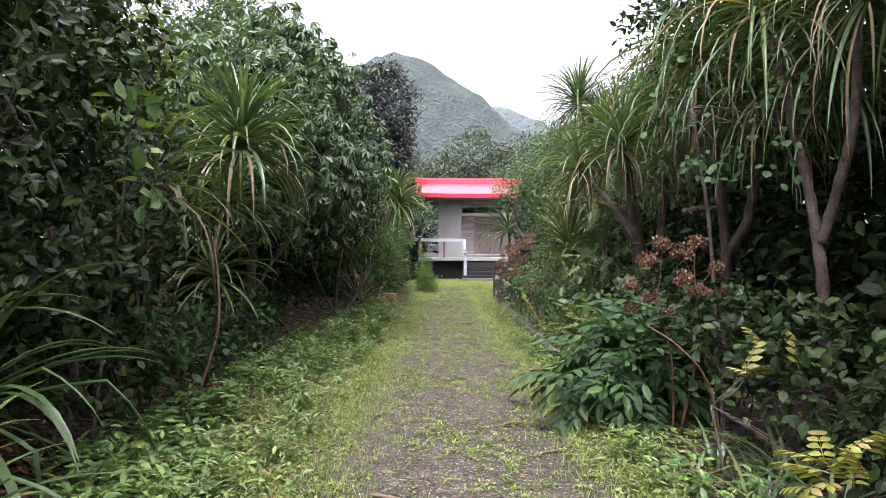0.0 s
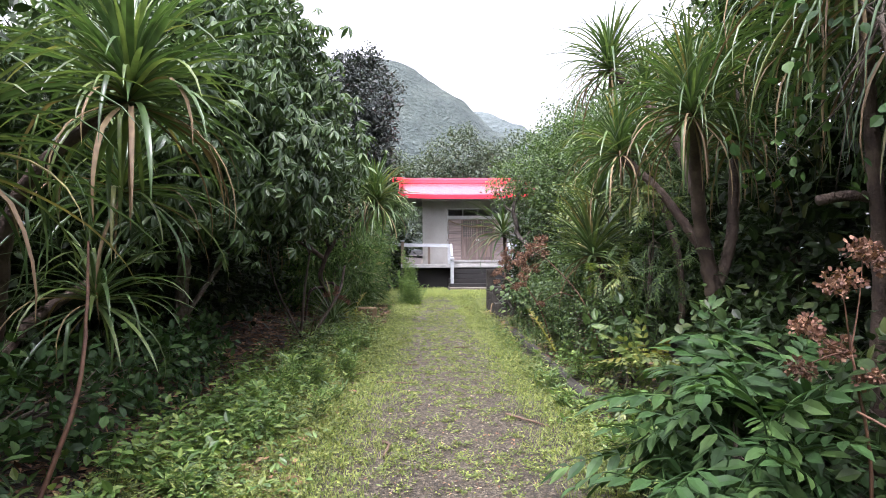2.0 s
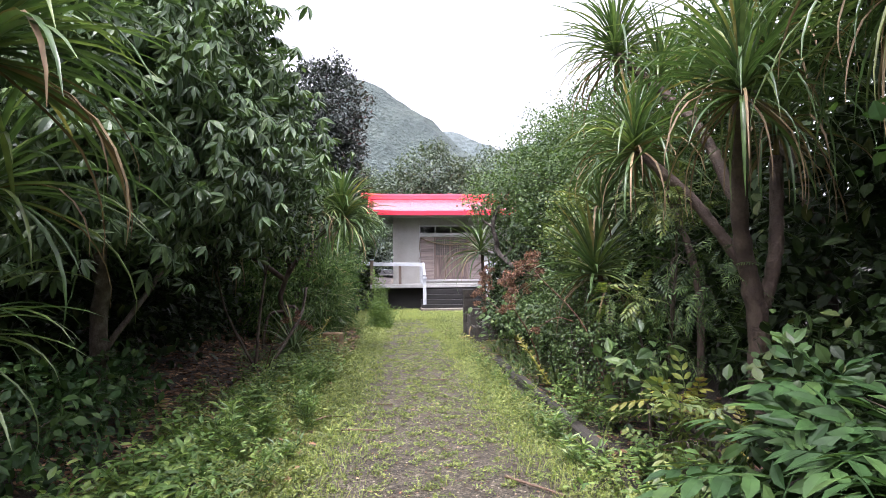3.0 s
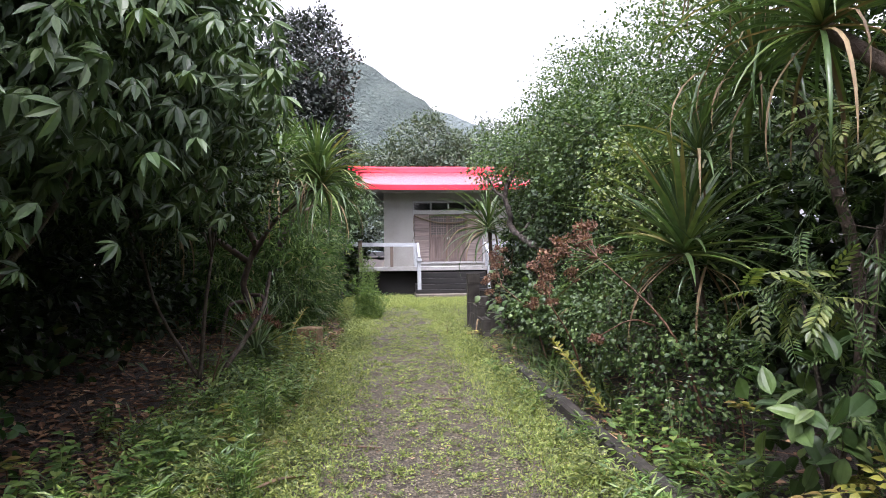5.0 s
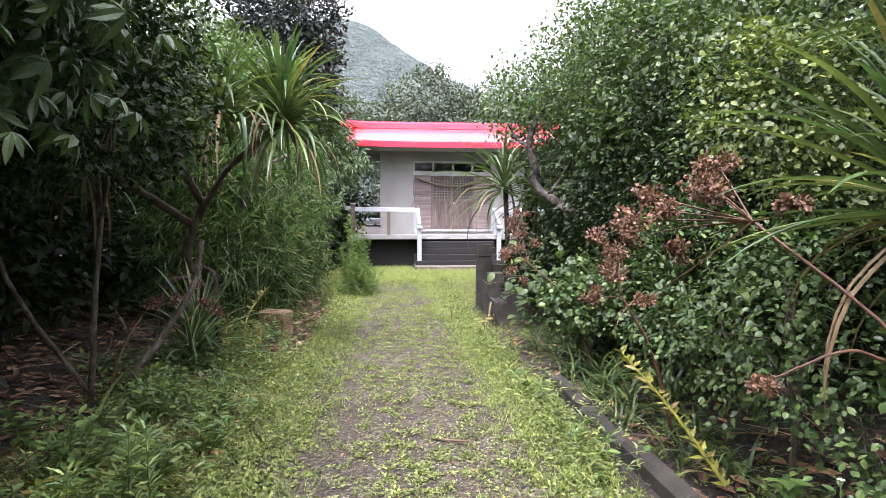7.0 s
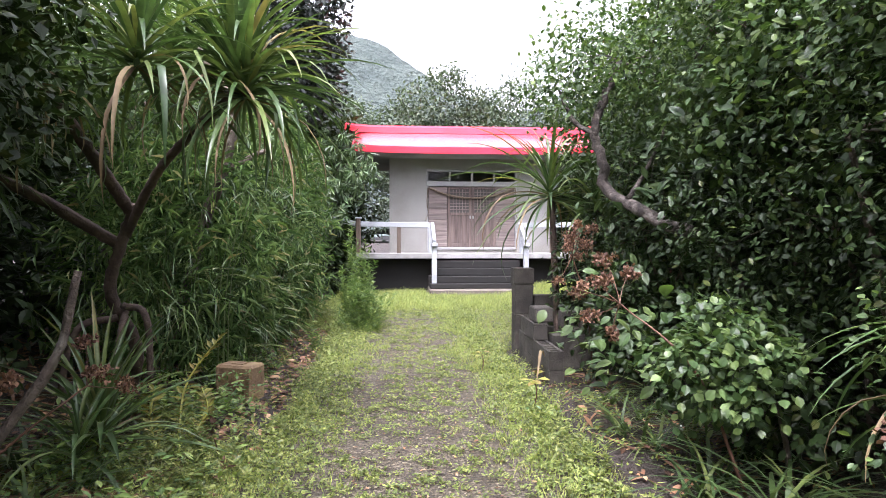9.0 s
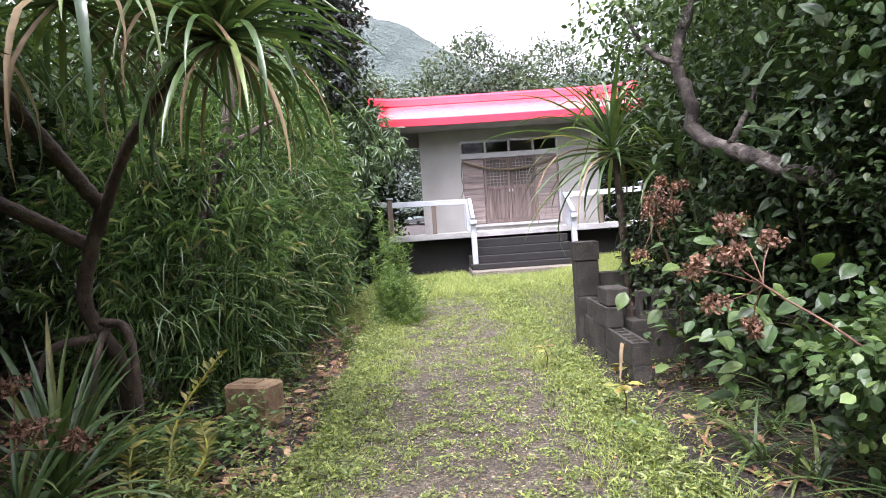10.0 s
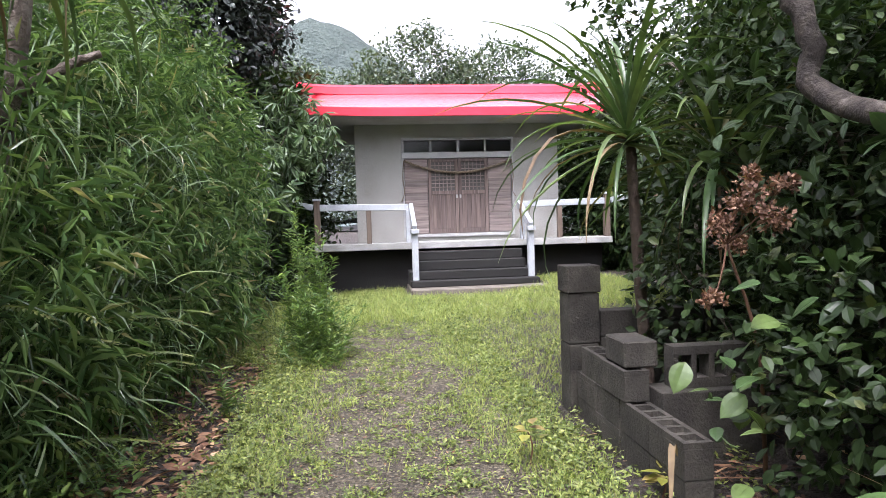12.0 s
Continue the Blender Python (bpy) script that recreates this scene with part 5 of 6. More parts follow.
def dry_hydrangea(at, stems, leaves, label="hydrangea with withered brown flower heads"):
    """Leaning stems that end in round heads of dried petals."""
    t = thing("dried_hydrangea", (at[0], at[1], ground_z(*at)), label, "shrub", "withered hydrangeas")
    for pts, r, heads in stems:
        v, f = limb(pts, r, r * 0.45, 12, 6, 0.02)
        s = part_arrays("stem", v, f, M_STEM, t, smooth=True)
        for hx, hy, hz, hr in heads:
            hr *= 0.82
            n = int(3600 * hr)
            o = ball(n)
            tuft = rng.integers(0, 9, n)
            spread = ball(9)[tuft] * hr * 0.75
            p = np.array([hx, hy, hz]) + (spread + o * hr * rng.uniform(0.2, 0.6, n)[:, None]) * np.array([1, 1, 0.75])
            v, f = scatter(oval(0.42), p, o + ball(n) * 0.8, ball(n), 0.023 * rng.uniform(0.6, 1.2, n))
            tagged(part_arrays("flower_head", v, f, M_DRYFLOWER, s), "withered brown flower head", kind="stuff")
            e = np.array(pts[-1])
            v, f = limb([e, (e + (hx, hy, hz)) / 2 + ball(1)[0] * 0.02, (hx, hy, hz)], r * 0.4, r * 0.2, 5, 4, 0)
            part_arrays("twig", v, f, M_STEM, s)
    if leaves:
        P, D, N, S = [], [], [], []
        for x, y, z, n in leaves:
            P.append(np.array([x, y, z]) + rng.normal(scale=0.13, size=(n, 3)))
            D.append(ball(n) * np.array([1, 1, 0.4]) - np.array([0.2, 0.2, 0.2]))
            N.append(np.tile([-0.1, -0.3, 1.0], (n, 1)) + ball(n) * 0.35)
            S.append(rng.uniform(0.08, 0.15, n))
        v, f = scatter(broad(0.34), np.vstack(P), np.vstack(D), np.vstack(N), np.concatenate(S))
        part_arrays("foliage", v, f, M_SHRUB, t, "broad fresh green leaves")


dry_hydrangea((1.75, 4.9), [([(1.8, 4.95, 0), (1.75, 4.85, 0.6), (1.6, 4.75, 1.1)], 0.011, [(1.4, 4.7, 1.2, 0.07), (1.5, 4.65, 1.38, 0.08), (1.58, 4.8, 1.1, 0.07), (1.42, 4.8, 1.02, 0.06), (1.62, 4.7, 1.5, 0.07)]), ([(1.85, 4.95, 0), (1.95, 4.85, 0.7), (1.9, 4.75, 1.15)], 0.011, [(1.78, 4.7, 1.45, 0.09), (1.92, 4.8, 1.52, 0.08), (1.75, 4.65, 1.25, 0.08), (2.05, 4.75, 1.32, 0.07), (1.9, 4.7, 1.15, 0.08), (2.12, 4.8, 1.12, 0.06), (1.68, 4.75, 0.98, 0.06)])], [])
dry_hydrangea((2.1, 10.3), [([(2.15, 10.2, 0.0), (2.0, 10.2, 0.6), (1.82, 10.3, 1.02), (1.5, 10.7, 1.45)], 0.013, [(1.4, 10.9, 1.6, 0.11), (1.5, 11.0, 1.72, 0.1), (1.32, 11.2, 1.5, 0.1), (1.55, 11.2, 1.62, 0.09), (1.3, 11.5, 1.45, 0.11), (1.45, 11.6, 1.6, 0.09), (1.36, 11.6, 1.36, 0.07), (1.26, 11.2, 1.07, 0.05), (1.44, 10.35, 1.5, 0.055), (1.48, 11.3, 1.3, 0.08)]), ([(1.8, 10.35, 0.95), (1.6, 10.3, 1.0), (1.4, 10.4, 0.88)], 0.008, [(1.38, 10.4, 0.86, 0.06)]),
                            ([(1.9, 12.2, 0), (1.7, 12.1, 0.6), (1.45, 12.0, 1.0)], 0.014, [(1.4, 12.0, 1.15, 0.1), (1.3, 12.1, 1.0, 0.09), (1.5, 12.2, 1.25, 0.1), (1.3, 12.0, 1.36, 0.08)])], [])
dry_hydrangea((1.95, 14.2), [([(1.95, 14.0, 0.05), (1.75, 14.2, 0.7), (1.45, 14.6, 1.05)], 0.011, [(1.35, 14.7, 1.2, 0.09), (1.25, 14.9, 1.12, 0.08), (1.42, 14.8, 1.32, 0.08), (1.3, 14.75, 0.95, 0.07), (1.42, 14.65, 0.85, 0.06), (1.55, 14.7, 1.25, 0.07)]), ([(2.0, 16.9, 0.1), (1.9, 16.8, 0.8), (1.75, 16.8, 1.3)], 0.013, [(1.7, 16.8, 1.4, 0.09), (1.85, 16.9, 1.3, 0.08), (1.66, 16.5, 1.5, 0.08), (1.78, 16.5, 1.42, 0.085), (1.86, 16.55, 1.55, 0.07), (1.57, 16.6, 1.06, 0.06), (1.74, 16.6, 1.6, 0.06)])],
              [(1.6, 15.1, 0.6, 26), (1.8, 15.4, 0.75, 20), (1.9, 14.7, 0.5, 26), (1.85, 16.75, 0.5, 9), (1.8, 16.5, 0.85, 8), (1.72, 16.55, 0.62, 7), (1.95, 16.6, 1.1, 7), (1.75, 14.9, 0.95, 14)])
dry_hydrangea((-2.1, 14.2), [([(-2.3, 14.0, 0.1), (-2.0, 14.2, 0.4), (-1.75, 14.4, 0.62)], 0.01, [(-1.7, 14.45, 0.68, 0.08), (-1.6, 14.6, 0.58, 0.07), (-1.8, 14.5, 0.85, 0.07)]), ([(-2.1, 13.2, 0.1), (-2.0, 13.3, 0.5), (-1.9, 13.5, 0.75)], 0.009, [(-1.85, 13.5, 0.8, 0.07), (-1.7, 13.6, 0.82, 0.06)])], [])


def arching_stems():
    for pts, r in (([(-2.2, 5.6, 0.05), (-2.1, 5.9, 0.7), (-2.2, 6.2, 1.2), (-2.4, 6.6, 1.6)], 0.016), ([(1.95, 4.4, 0.05), (1.8, 4.3, 0.55), (1.6, 4.3, 0.8), (1.45, 4.5, 0.92)], 0.009)):
        v, f = limb(pts, r, r * 0.5, 16, 7, 0.03)
        tagged(part_arrays("bare_stem", v, f, M_STEM, smooth=True, at=pts[0]), "bare brown stem leaning from the undergrowth", "stem", "bare stems")


arching_stems()


def tall_weeds():
    spots = [(-0.6, 20.9, 1.65, 46), (-0.48, 20.6, 1.2, 30), (-1.15, 11.3, 0.5, 5), (-1.2, 10.7, 0.45, 5), (-1.0, 9.6, 0.45, 6), (-1.45, 8.6, 0.5, 9), (-1.15, 10.1, 0.4, 5), (-1.35, 9.2, 0.4, 6), (-1.05, 18.9, 0.4, 4), (1.25, 9.0, 0.3, 6), (1.2, 8.3, 0.25, 6)] + [(-1.35 + 0.28 * math.sin(k * 7.3), 3.6 + 0.62 * k, 0.28 + 0.14 * math.sin(k * 3.1), 5) for k in range(16)] + [(1.3 + 0.1 * math.sin(k * 5.1), 4.2 + 1.3 * k, 0.22, 4) for k in range(8)]
    for x, y, h, n in spots:
        t = thing("tall_weed", (x, y, ground_z(x, y)), "upright feathery light green weed at the lane edge", "weed", "tall weeds")
        stems, P, D = [], [], []
        for i in range(n):
            a, b = x + rng.normal(scale=0.05 + 0.1 * (n > 20)), y + rng.normal(scale=0.05 + 0.1 * (n > 20))
            hh = h * rng.uniform(0.6, 1.1) * (min(1.0, max(0.35, 1.2 - 3.2 * math.hypot(a - x, b - y))) if n > 20 else 1.0)
            dx, dy = rng.normal(scale=0.07 + 0.06 * (n > 20), size=2)
            stems.append(tube([(a, b, ground_z(a, b)), (a + dx * 0.5, b + dy * 0.5, hh * 0.5), (a + dx, b + dy, hh)], [0.004, 0.003, 0.002], 4))
            k = int(70 * hh) + 8
            s = rng.uniform(0.12, 1, k)
            P.append(np.stack([a + dx * s, b + dy * s, hh * s], 1))
            az = rng.uniform(0, 6.28, k)
            D.append(np.stack([np.cos(az), np.sin(az), rng.uniform(0.2, 0.9, k)], 1))
        v, f = merged(stems)
        tagged(part_arrays("stalk", v, f, M_GREENSTEM, t), kind="stuff")
        P, D = np.vstack(P), np.vstack(D)
        v, f = scatter(kite(0.1), P, D, np.tile([0, 0, 1.0], (len(P), 1)) + ball(len(P)) * 0.3, rng.uniform(0.055, 0.115, len(P)))
        tagged(part_arrays("foliage", v, f, M_HERB, t), kind="stuff")


tall_weeds()


def flowering_weed():
    for x, y in ((1.75, 9.9), (1.6, 10.3), (1.95, 9.3)):
        t = thing("daisy_weed", (x, y, ground_z(x, y)), "weed with small white daisies beside the kerb", "weed", "daisy weeds")
        stems, P = [], []
        for i in range(4):
            e = (x + rng.normal(scale=0.12), y + rng.normal(scale=0.12), rng.uniform(0.35, 0.72))
            stems.append(limb([(x, y, 0.02), ((x + e[0]) / 2, (y + e[1]) / 2, e[2] * 0.6), e], 0.004, 0.002, 6, 4, 0))
            az = np.arange(6) * 1.047
            v, f = scatter(kite(0.3), np.tile(e, (6, 1)), np.stack([np.cos(az), np.sin(az), 0 * az + 0.15], 1), np.tile([0.0, 0, 1], (6, 1)), 0.016)
            part_arrays("flower", v, f, M_FLOWER, t, "small white daisy")
        v, f = merged(stems)
        part_arrays("stem", v, f, M_GREENSTEM, t)
        P = np.array([x, y, 0.16]) + rng.normal(scale=0.12, size=(60, 3)) * np.array([1, 1, 0.9])
        v, f = scatter(oval(0.3), P, ball(60) * np.array([1, 1, 0.4]), np.tile([0, 0, 1.0], (60, 1)) + ball(60) * 0.3, rng.uniform(0.05, 0.09, 60))
        part_arrays("foliage", v, f, M_HERB, t)


flowering_weed()


def leafy_herbs():
    """Knee-high plants: a few stems with pointed leaves set round them."""
    spots = [(-1.75, 10.5, 0.3), (-2.3, 10.3, 0.26), (-2.0, 9.7, 0.3), (-1.5, 9.9, 0.34), (-2.6, 9.6, 0.28), (-1.8, 9.1, 0.24), (-2.4, 11.2, 0.24), (-1.7, 11.9, 0.3), (-2.2, 12.3, 0.3), (-1.6, 12.8, 0.26),
             (-1.9, 7.9, 0.3), (-1.7, 6.9, 0.28), (-2.0, 6.1, 0.34), (-1.8, 5.2, 0.3), (-1.9, 4.4, 0.32), (-1.6, 3.9, 0.24), (1.75, 7.3, 0.4), (1.6, 7.9, 0.3), (1.85, 9.3, 0.36), (1.75, 9.8, 0.3), (1.8, 10.9, 0.28), (1.35, 4.3, 0.2), (1.45, 3.7, 0.22)]
    for x, y, h in spots:
        z = ground_z(x, y)
        t = thing("leafy_herb", (x, y, z), "leafy green herb growing on the verge", "herb", "leafy herbs")
        stems, P, D = [], [], []
        for k in range(4):
            e = np.array([x, y, z]) + np.array([rng.normal(scale=0.08), rng.normal(scale=0.08), h * rng.uniform(0.7, 1.15)])
            stems.append(limb([(x, y, z - 0.01), ((x + e[0]) / 2, (y + e[1]) / 2, z + h * 0.5), tuple(e)], 0.005, 0.003, 6, 4, 0))
            for j in range(5):
                q = np.array([x, y, z]) + (e - np.array([x, y, z])) * (0.35 + 0.16 * j)
                az = rng.uniform(0, 6.28)
                P += [q, q]
                D += [(math.cos(az), math.sin(az), 0.25), (-math.cos(az), -math.sin(az), 0.25)]
        v, f = merged(stems)
        part_arrays("stem", v, f, M_GREENSTEM, t)
        n = len(P)
        v, f = scatter(oval(0.27, 0.05, 0.22), np.array(P), np.array(D), np.tile([0, 0, 1.0], (n, 1)) + ball(n) * 0.25, rng.uniform(0.07, 0.13, n))
        part_arrays("foliage", v, f, M_HERB, t)


leafy_herbs()


def yellow_fronds():
    """Long fading shoot with short leaves in two rows."""
    for pts in ([(-1.5, 15.15, 0.05), (-1.55, 15.5, 0.38), (-1.42, 15.9, 0.66)], [(1.75, 11.3, 0.1), (1.62, 11.7, 0.4), (1.52, 12.2, 0.62)], [(-1.6, 15.0, 0.05), (-1.7, 15.2, 0.22), (-1.75, 15.4, 0.36)], [(-1.45, 15.3, 0.03), (-1.4, 15.5, 0.18), (-1.5, 15.7, 0.3)]):
        t = thing("yellow_frond", pts[0], "fading yellow shoot with two rows of leaves", "plant", "yellow shoots")
        c = spline(pts, 26)
        v, f = tube(c, np.linspace(0.012, 0.005, 26), 5)
        part_arrays("stem", v, f, M_YELLOW, t)
        tan = unit(np.gradient(c, axis=0))
        side = unit(np.cross(tan, [0, 0, 1.0]))
        P = np.vstack([c, c])
        D = np.vstack([side + tan * 0.6 + [0, 0, 0.2], -side + tan * 0.6 + [0, 0, 0.2]])
        v, f = scatter(kite(0.2), P, D + ball(52) * 0.45, np.tile([0, 0, 1.0], (52, 1)) + ball(52) * 0.5, rng.uniform(0.05, 0.105, 52))
        part_arrays("foliage", v, f, M_YELLOW, t)
    for x, y, z in ((0.95, 17.55, 0.2), (1.2, 16.0, 0.25), (-1.5, 11.2, 0.25), (-1.3, 10.6, 0.2), (2.1, 9.75, 0.5), (-2.5, 10.0, 0.22), (-2.2, 10.9, 0.2), (-1.6, 10.1, 0.16), (1.5, 17.0, 0.12), (-1.7, 7.2, 0.14)):
        t = thing("yellow_seedling", (x, y, ground_z(x, y)), "small seedling with yellow leaves", "plant", "yellow seedlings")
        v, f = limb([(x, y, 0), (x + 0.02, y, z * 0.6), (x, y + 0.02, z)], 0.006, 0.004, 6, 5, 0)
        part_arrays("stem", v, f, M_STEM, t)
        az = rng.uniform(0, 6.28, 9)
        v, f = scatter(oval(0.3), np.tile([x, y, z], (9, 1)) + rng.normal(scale=0.02, size=(9, 3)), np.stack([np.cos(az), np.sin(az), 0.1 + 0 * az], 1), np.tile([0, 0, 1.0], (9, 1)) + ball(9) * 0.3, rng.uniform(0.07, 0.12, 9))
        part_arrays("foliage", v, f, M_YELLOW, t)


yellow_fronds()

# ---- thickets that close the lane, and the woods beyond ----
def thicket(label, blobs, mat, clumps, per, r, size, at, tpl=KT, name="thicket"):
    P, D, N, S = clumped(blobs, clumps, per, r, size, inside=0.3)
    v, f = scatter(tpl, P, D, N, S)
    tagged(part_arrays(name, v, f, mat, at=at), label, "thicket", kind="stuff")


# Added near-black leaf banks: they paint the deep shade and close the horizon.
thicket("added bank of shade-dark leaves behind the lane shrubs", [(-5.0, y, 1.9, 1.1, 1.5, 2.3) for y in range(-2, 26, 2)], M_DARKLEAF, 3000, 10, 0.16, 0.22, (-5, 11, 0), oval(0.3))
thicket("added bank of shade-dark leaves behind the screw pines", [(5.0, y, 1.9, 1.2, 1.5, 2.4) for y in range(-2, 24, 2)], M_DARKLEAF, 3000, 10, 0.16, 0.22, (5, 11, 0), oval(0.3))
thicket("dark leaf filler painted as the deep shade under the trees", [(-3.9, y, 0.9, 0.7, 1.2, 1.2) for y in (5, 7, 9, 11, 13, 15, 17)] + [(3.7, y, 1.0, 0.6, 1.2, 1.3) for y in (3, 5, 7, 9, 11, 13, 15, 17)] + [(3.9, y, 3.3, 0.7, 1.2, 1.5) for y in (2, 3.5, 5, 6.5, 8)] + [(-4.2, y, 2.8, 0.7, 1.3, 1.6) for y in (3, 5, 7)], M_DARKLEAF, 3000, 9, 0.14, 0.15, (0, 10, 0), oval(0.3))
# Hidden outer rows, added only to stop sky showing through.
thicket("added hidden leaf rows closing sky gaps beyond the thickets", [(k * 6.8, y, 2.2, 1.2, 1.7, 2.9) for y in range(-3, 26, 2) for k in (-1, 1)], M_DARKLEAF, 2600, 10, 0.2, 0.28, (0, 11, 0), kite(0.34))
# Never in view: added behind the camera to cut light from the rear.
thicket("unseen shrubs added behind the walker to close off light", [(x, -5.5, 2.2, 1.3, 1.2, 2.8) for x in (-4, -2, 0, 2, 4)], M_SHRUB, 700, 10, 0.15, 0.2, (0, -5.5, 0))
# Also out of view, added to shade the foliage that faces the camera.
thicket("unseen dark hedges added behind the walker to block light", [(k * 3.2, y, 1.9, 1.1, 1.4, 2.3) for y in (-4, -2, 0, 1.4) for k in (-1, 1)], M_DARKLEAF, 1300, 10, 0.14, 0.16, (0, -1, 0), oval(0.3))
# Dark leaves paint the black gap; upper masses are added to block the sky.
thicket("dark shrubs filling the shade beside the hall, with an added leaf roof", [(-2.4, 26.5, 1.0, 1.1, 1.3, 1.4), (-2.8, 29, 1.5, 1.2, 2.0, 2.2), (6.6, 26, 1.6, 1.2, 2.0, 2.0), (6.4, 29.5, 2.0, 1.2, 2.0, 2.5), (-3.2, 24.2, 1.2, 1.0, 1.2, 1.5), (-1.8, 28.5, 1.6, 0.7, 1.5, 2.2), (5.6, 28.5, 1.6, 0.7, 1.5, 2.2), (-1.9, 28.2, 4.0, 0.8, 1.6, 0.9), (-2.6, 30, 4.5, 1.3, 1.5, 1.2), (-1.6, 26.6, 0.5, 0.5, 0.7, 0.6), (-1.6, 27.6, 0.7, 0.5, 0.8, 0.9), (5.8, 27.2, 0.7, 0.5, 0.9, 0.9), (-2.0, 26.7, 3.35, 0.9, 1.2, 0.5), (-2.6, 27.6, 3.8, 1.0, 1.4, 0.8), (-2.0, 31, 2.0, 1.2, 1.0, 2.2), (6.0, 31, 2.0, 1.2, 1.0, 2.2)], M_DARKLEAF, 4200, 10, 0.14, 0.17, (2, 27, 0), oval(0.32))
for x, y, h, w, lab in ((-7, 36, 8.0, 3.2, "grey-green tree"), (-2.5, 38, 7.6, 2.8, "rounded grey-green tree"), (1.8, 36, 8.2, 2.6, "tree with open dark limbs"), (5.2, 38, 8.3, 2.9, "rounded dark green tree"), (9.0, 36, 7.4, 3.0, "leafy green tree"), (13, 34, 9.5, 3.4, "tall leafy tree"), (-12, 34, 9.5, 3.6, "tall leafy tree")):
    leafy("background_tree", (x, y), [([(x, y, 0), (x + 0.2, y, h * 0.35), (x - 0.1, y, h * 0.6)], 0.2, 0.1), ([(x, y, h * 0.3), (x + w * 0.4, y - 0.5, h * 0.55), (x + w * 0.6, y - 0.6, h * 0.75)], 0.1, 0.05), ([(x, y, h * 0.3), (x - w * 0.4, y - 0.4, h * 0.5), (x - w * 0.6, y - 0.5, h * 0.72)], 0.1, 0.05)],
          [(x, y, h * 0.8, w * 0.62, w * 0.6, h * 0.2), (x + w * 0.55, y - 0.5, h * 0.66, w * 0.55, w * 0.6, h * 0.2), (x - w * 0.55, y - 0.4, h * 0.64, w * 0.55, w * 0.6, h * 0.2), (x, y - 0.8, h * 0.42, w * 0.95, w * 0.5, h * 0.28)], kite(0.3), M_FAR, 1500, 12, 0.2, 0.16, lab + " behind the hall", group="trees behind the hall")

# ---- the lane's floor: weeds, grass, litter, stones, twigs ----
def weed_cover():
    n = 172000
    x, y = rng.uniform(-2.3, 2.2, n), -3.5 + 29.2 * rng.random(n)
    lump = np.array([noise.noise(Vector((a * 1.7, b * 1.1, 0))) + 0.7 * noise.noise(Vector((a * 5, b * 5, 7))) + 0.4 * noise.noise(Vector((a * 14, b * 14, 9))) for a, b in zip(x, y)])
    c = 0.08 + 0.008 * y
    half = np.where(y < 9, 0.72, np.where(y < 21, 0.55, np.clip(0.55 - 0.2 * (y - 21), 0, 1)))
    fine = np.array([noise.noise(Vector((a * 10, b * 8, 21))) for a, b in zip(x, y)])
    side = np.clip((np.abs(x - c) - half - 0.28 * lump) / 0.4, 0, 1)
    patch = np.clip(fine * 4 + 0.35, 0, 1) * 1.75
    dens = (0.44 * np.clip(lump * 2.4 + 0.35, 0, 1) + 0.14 + 0.12 * np.clip((y - 5) / 5, 0, 1)) * patch + side * 0.75 + np.clip((y - 9) / 12, 0, 1) * 0.24 * (lump > -0.15) * patch
    dens *= np.where((y > 15.2) & (y < 20.5) & (x < -0.95 - 0.1 * lump), 0.12, 1)
    dens *= np.where(x < -1.7, np.where(y < 10, 0.7, 0.35), 1) * np.where(x > 1.36, np.where(y > 8.4, 0.1, 0.2), 1)
    keep = rng.random(n) < np.clip(dens * (1 + 0.8 * lump), 0, 1) * 0.55
    x, y, lump, side = x[keep], y[keep], lump[keep], side[keep]
    z = np.array([ground_z(a, b) for a, b in zip(x, y)])
    per = 8
    X = np.repeat(np.stack([x, y, z], 1), per, 0)
    hgt = np.repeat(0.02 + 0.06 * side * np.clip(0.6 + lump, 0.2, 1.4), per)
    P = X + rng.normal(size=X.shape) * np.array([0.022, 0.022, 0])
    P[:, 2] += rng.random(len(P)) * hgt + 0.004
    D = ball(len(P)) * np.array([1, 1, 0.35]) + np.array([0, 0, 0.25])
    N = np.tile([0, 0, 1.0], (len(P), 1)) + ball(len(P)) * 0.65
    v, f = scatter(kite(0.24), P, D, N, rng.uniform(0.016, 0.04, len(P)) * np.repeat(0.9 + 0.3 * side, per))
    tagged(part_arrays("low_weeds", v, f, M_WEED, at=(0, 12, 0)), "low bright green creeping weeds over the gravel", "weeds", kind="stuff")


weed_cover()


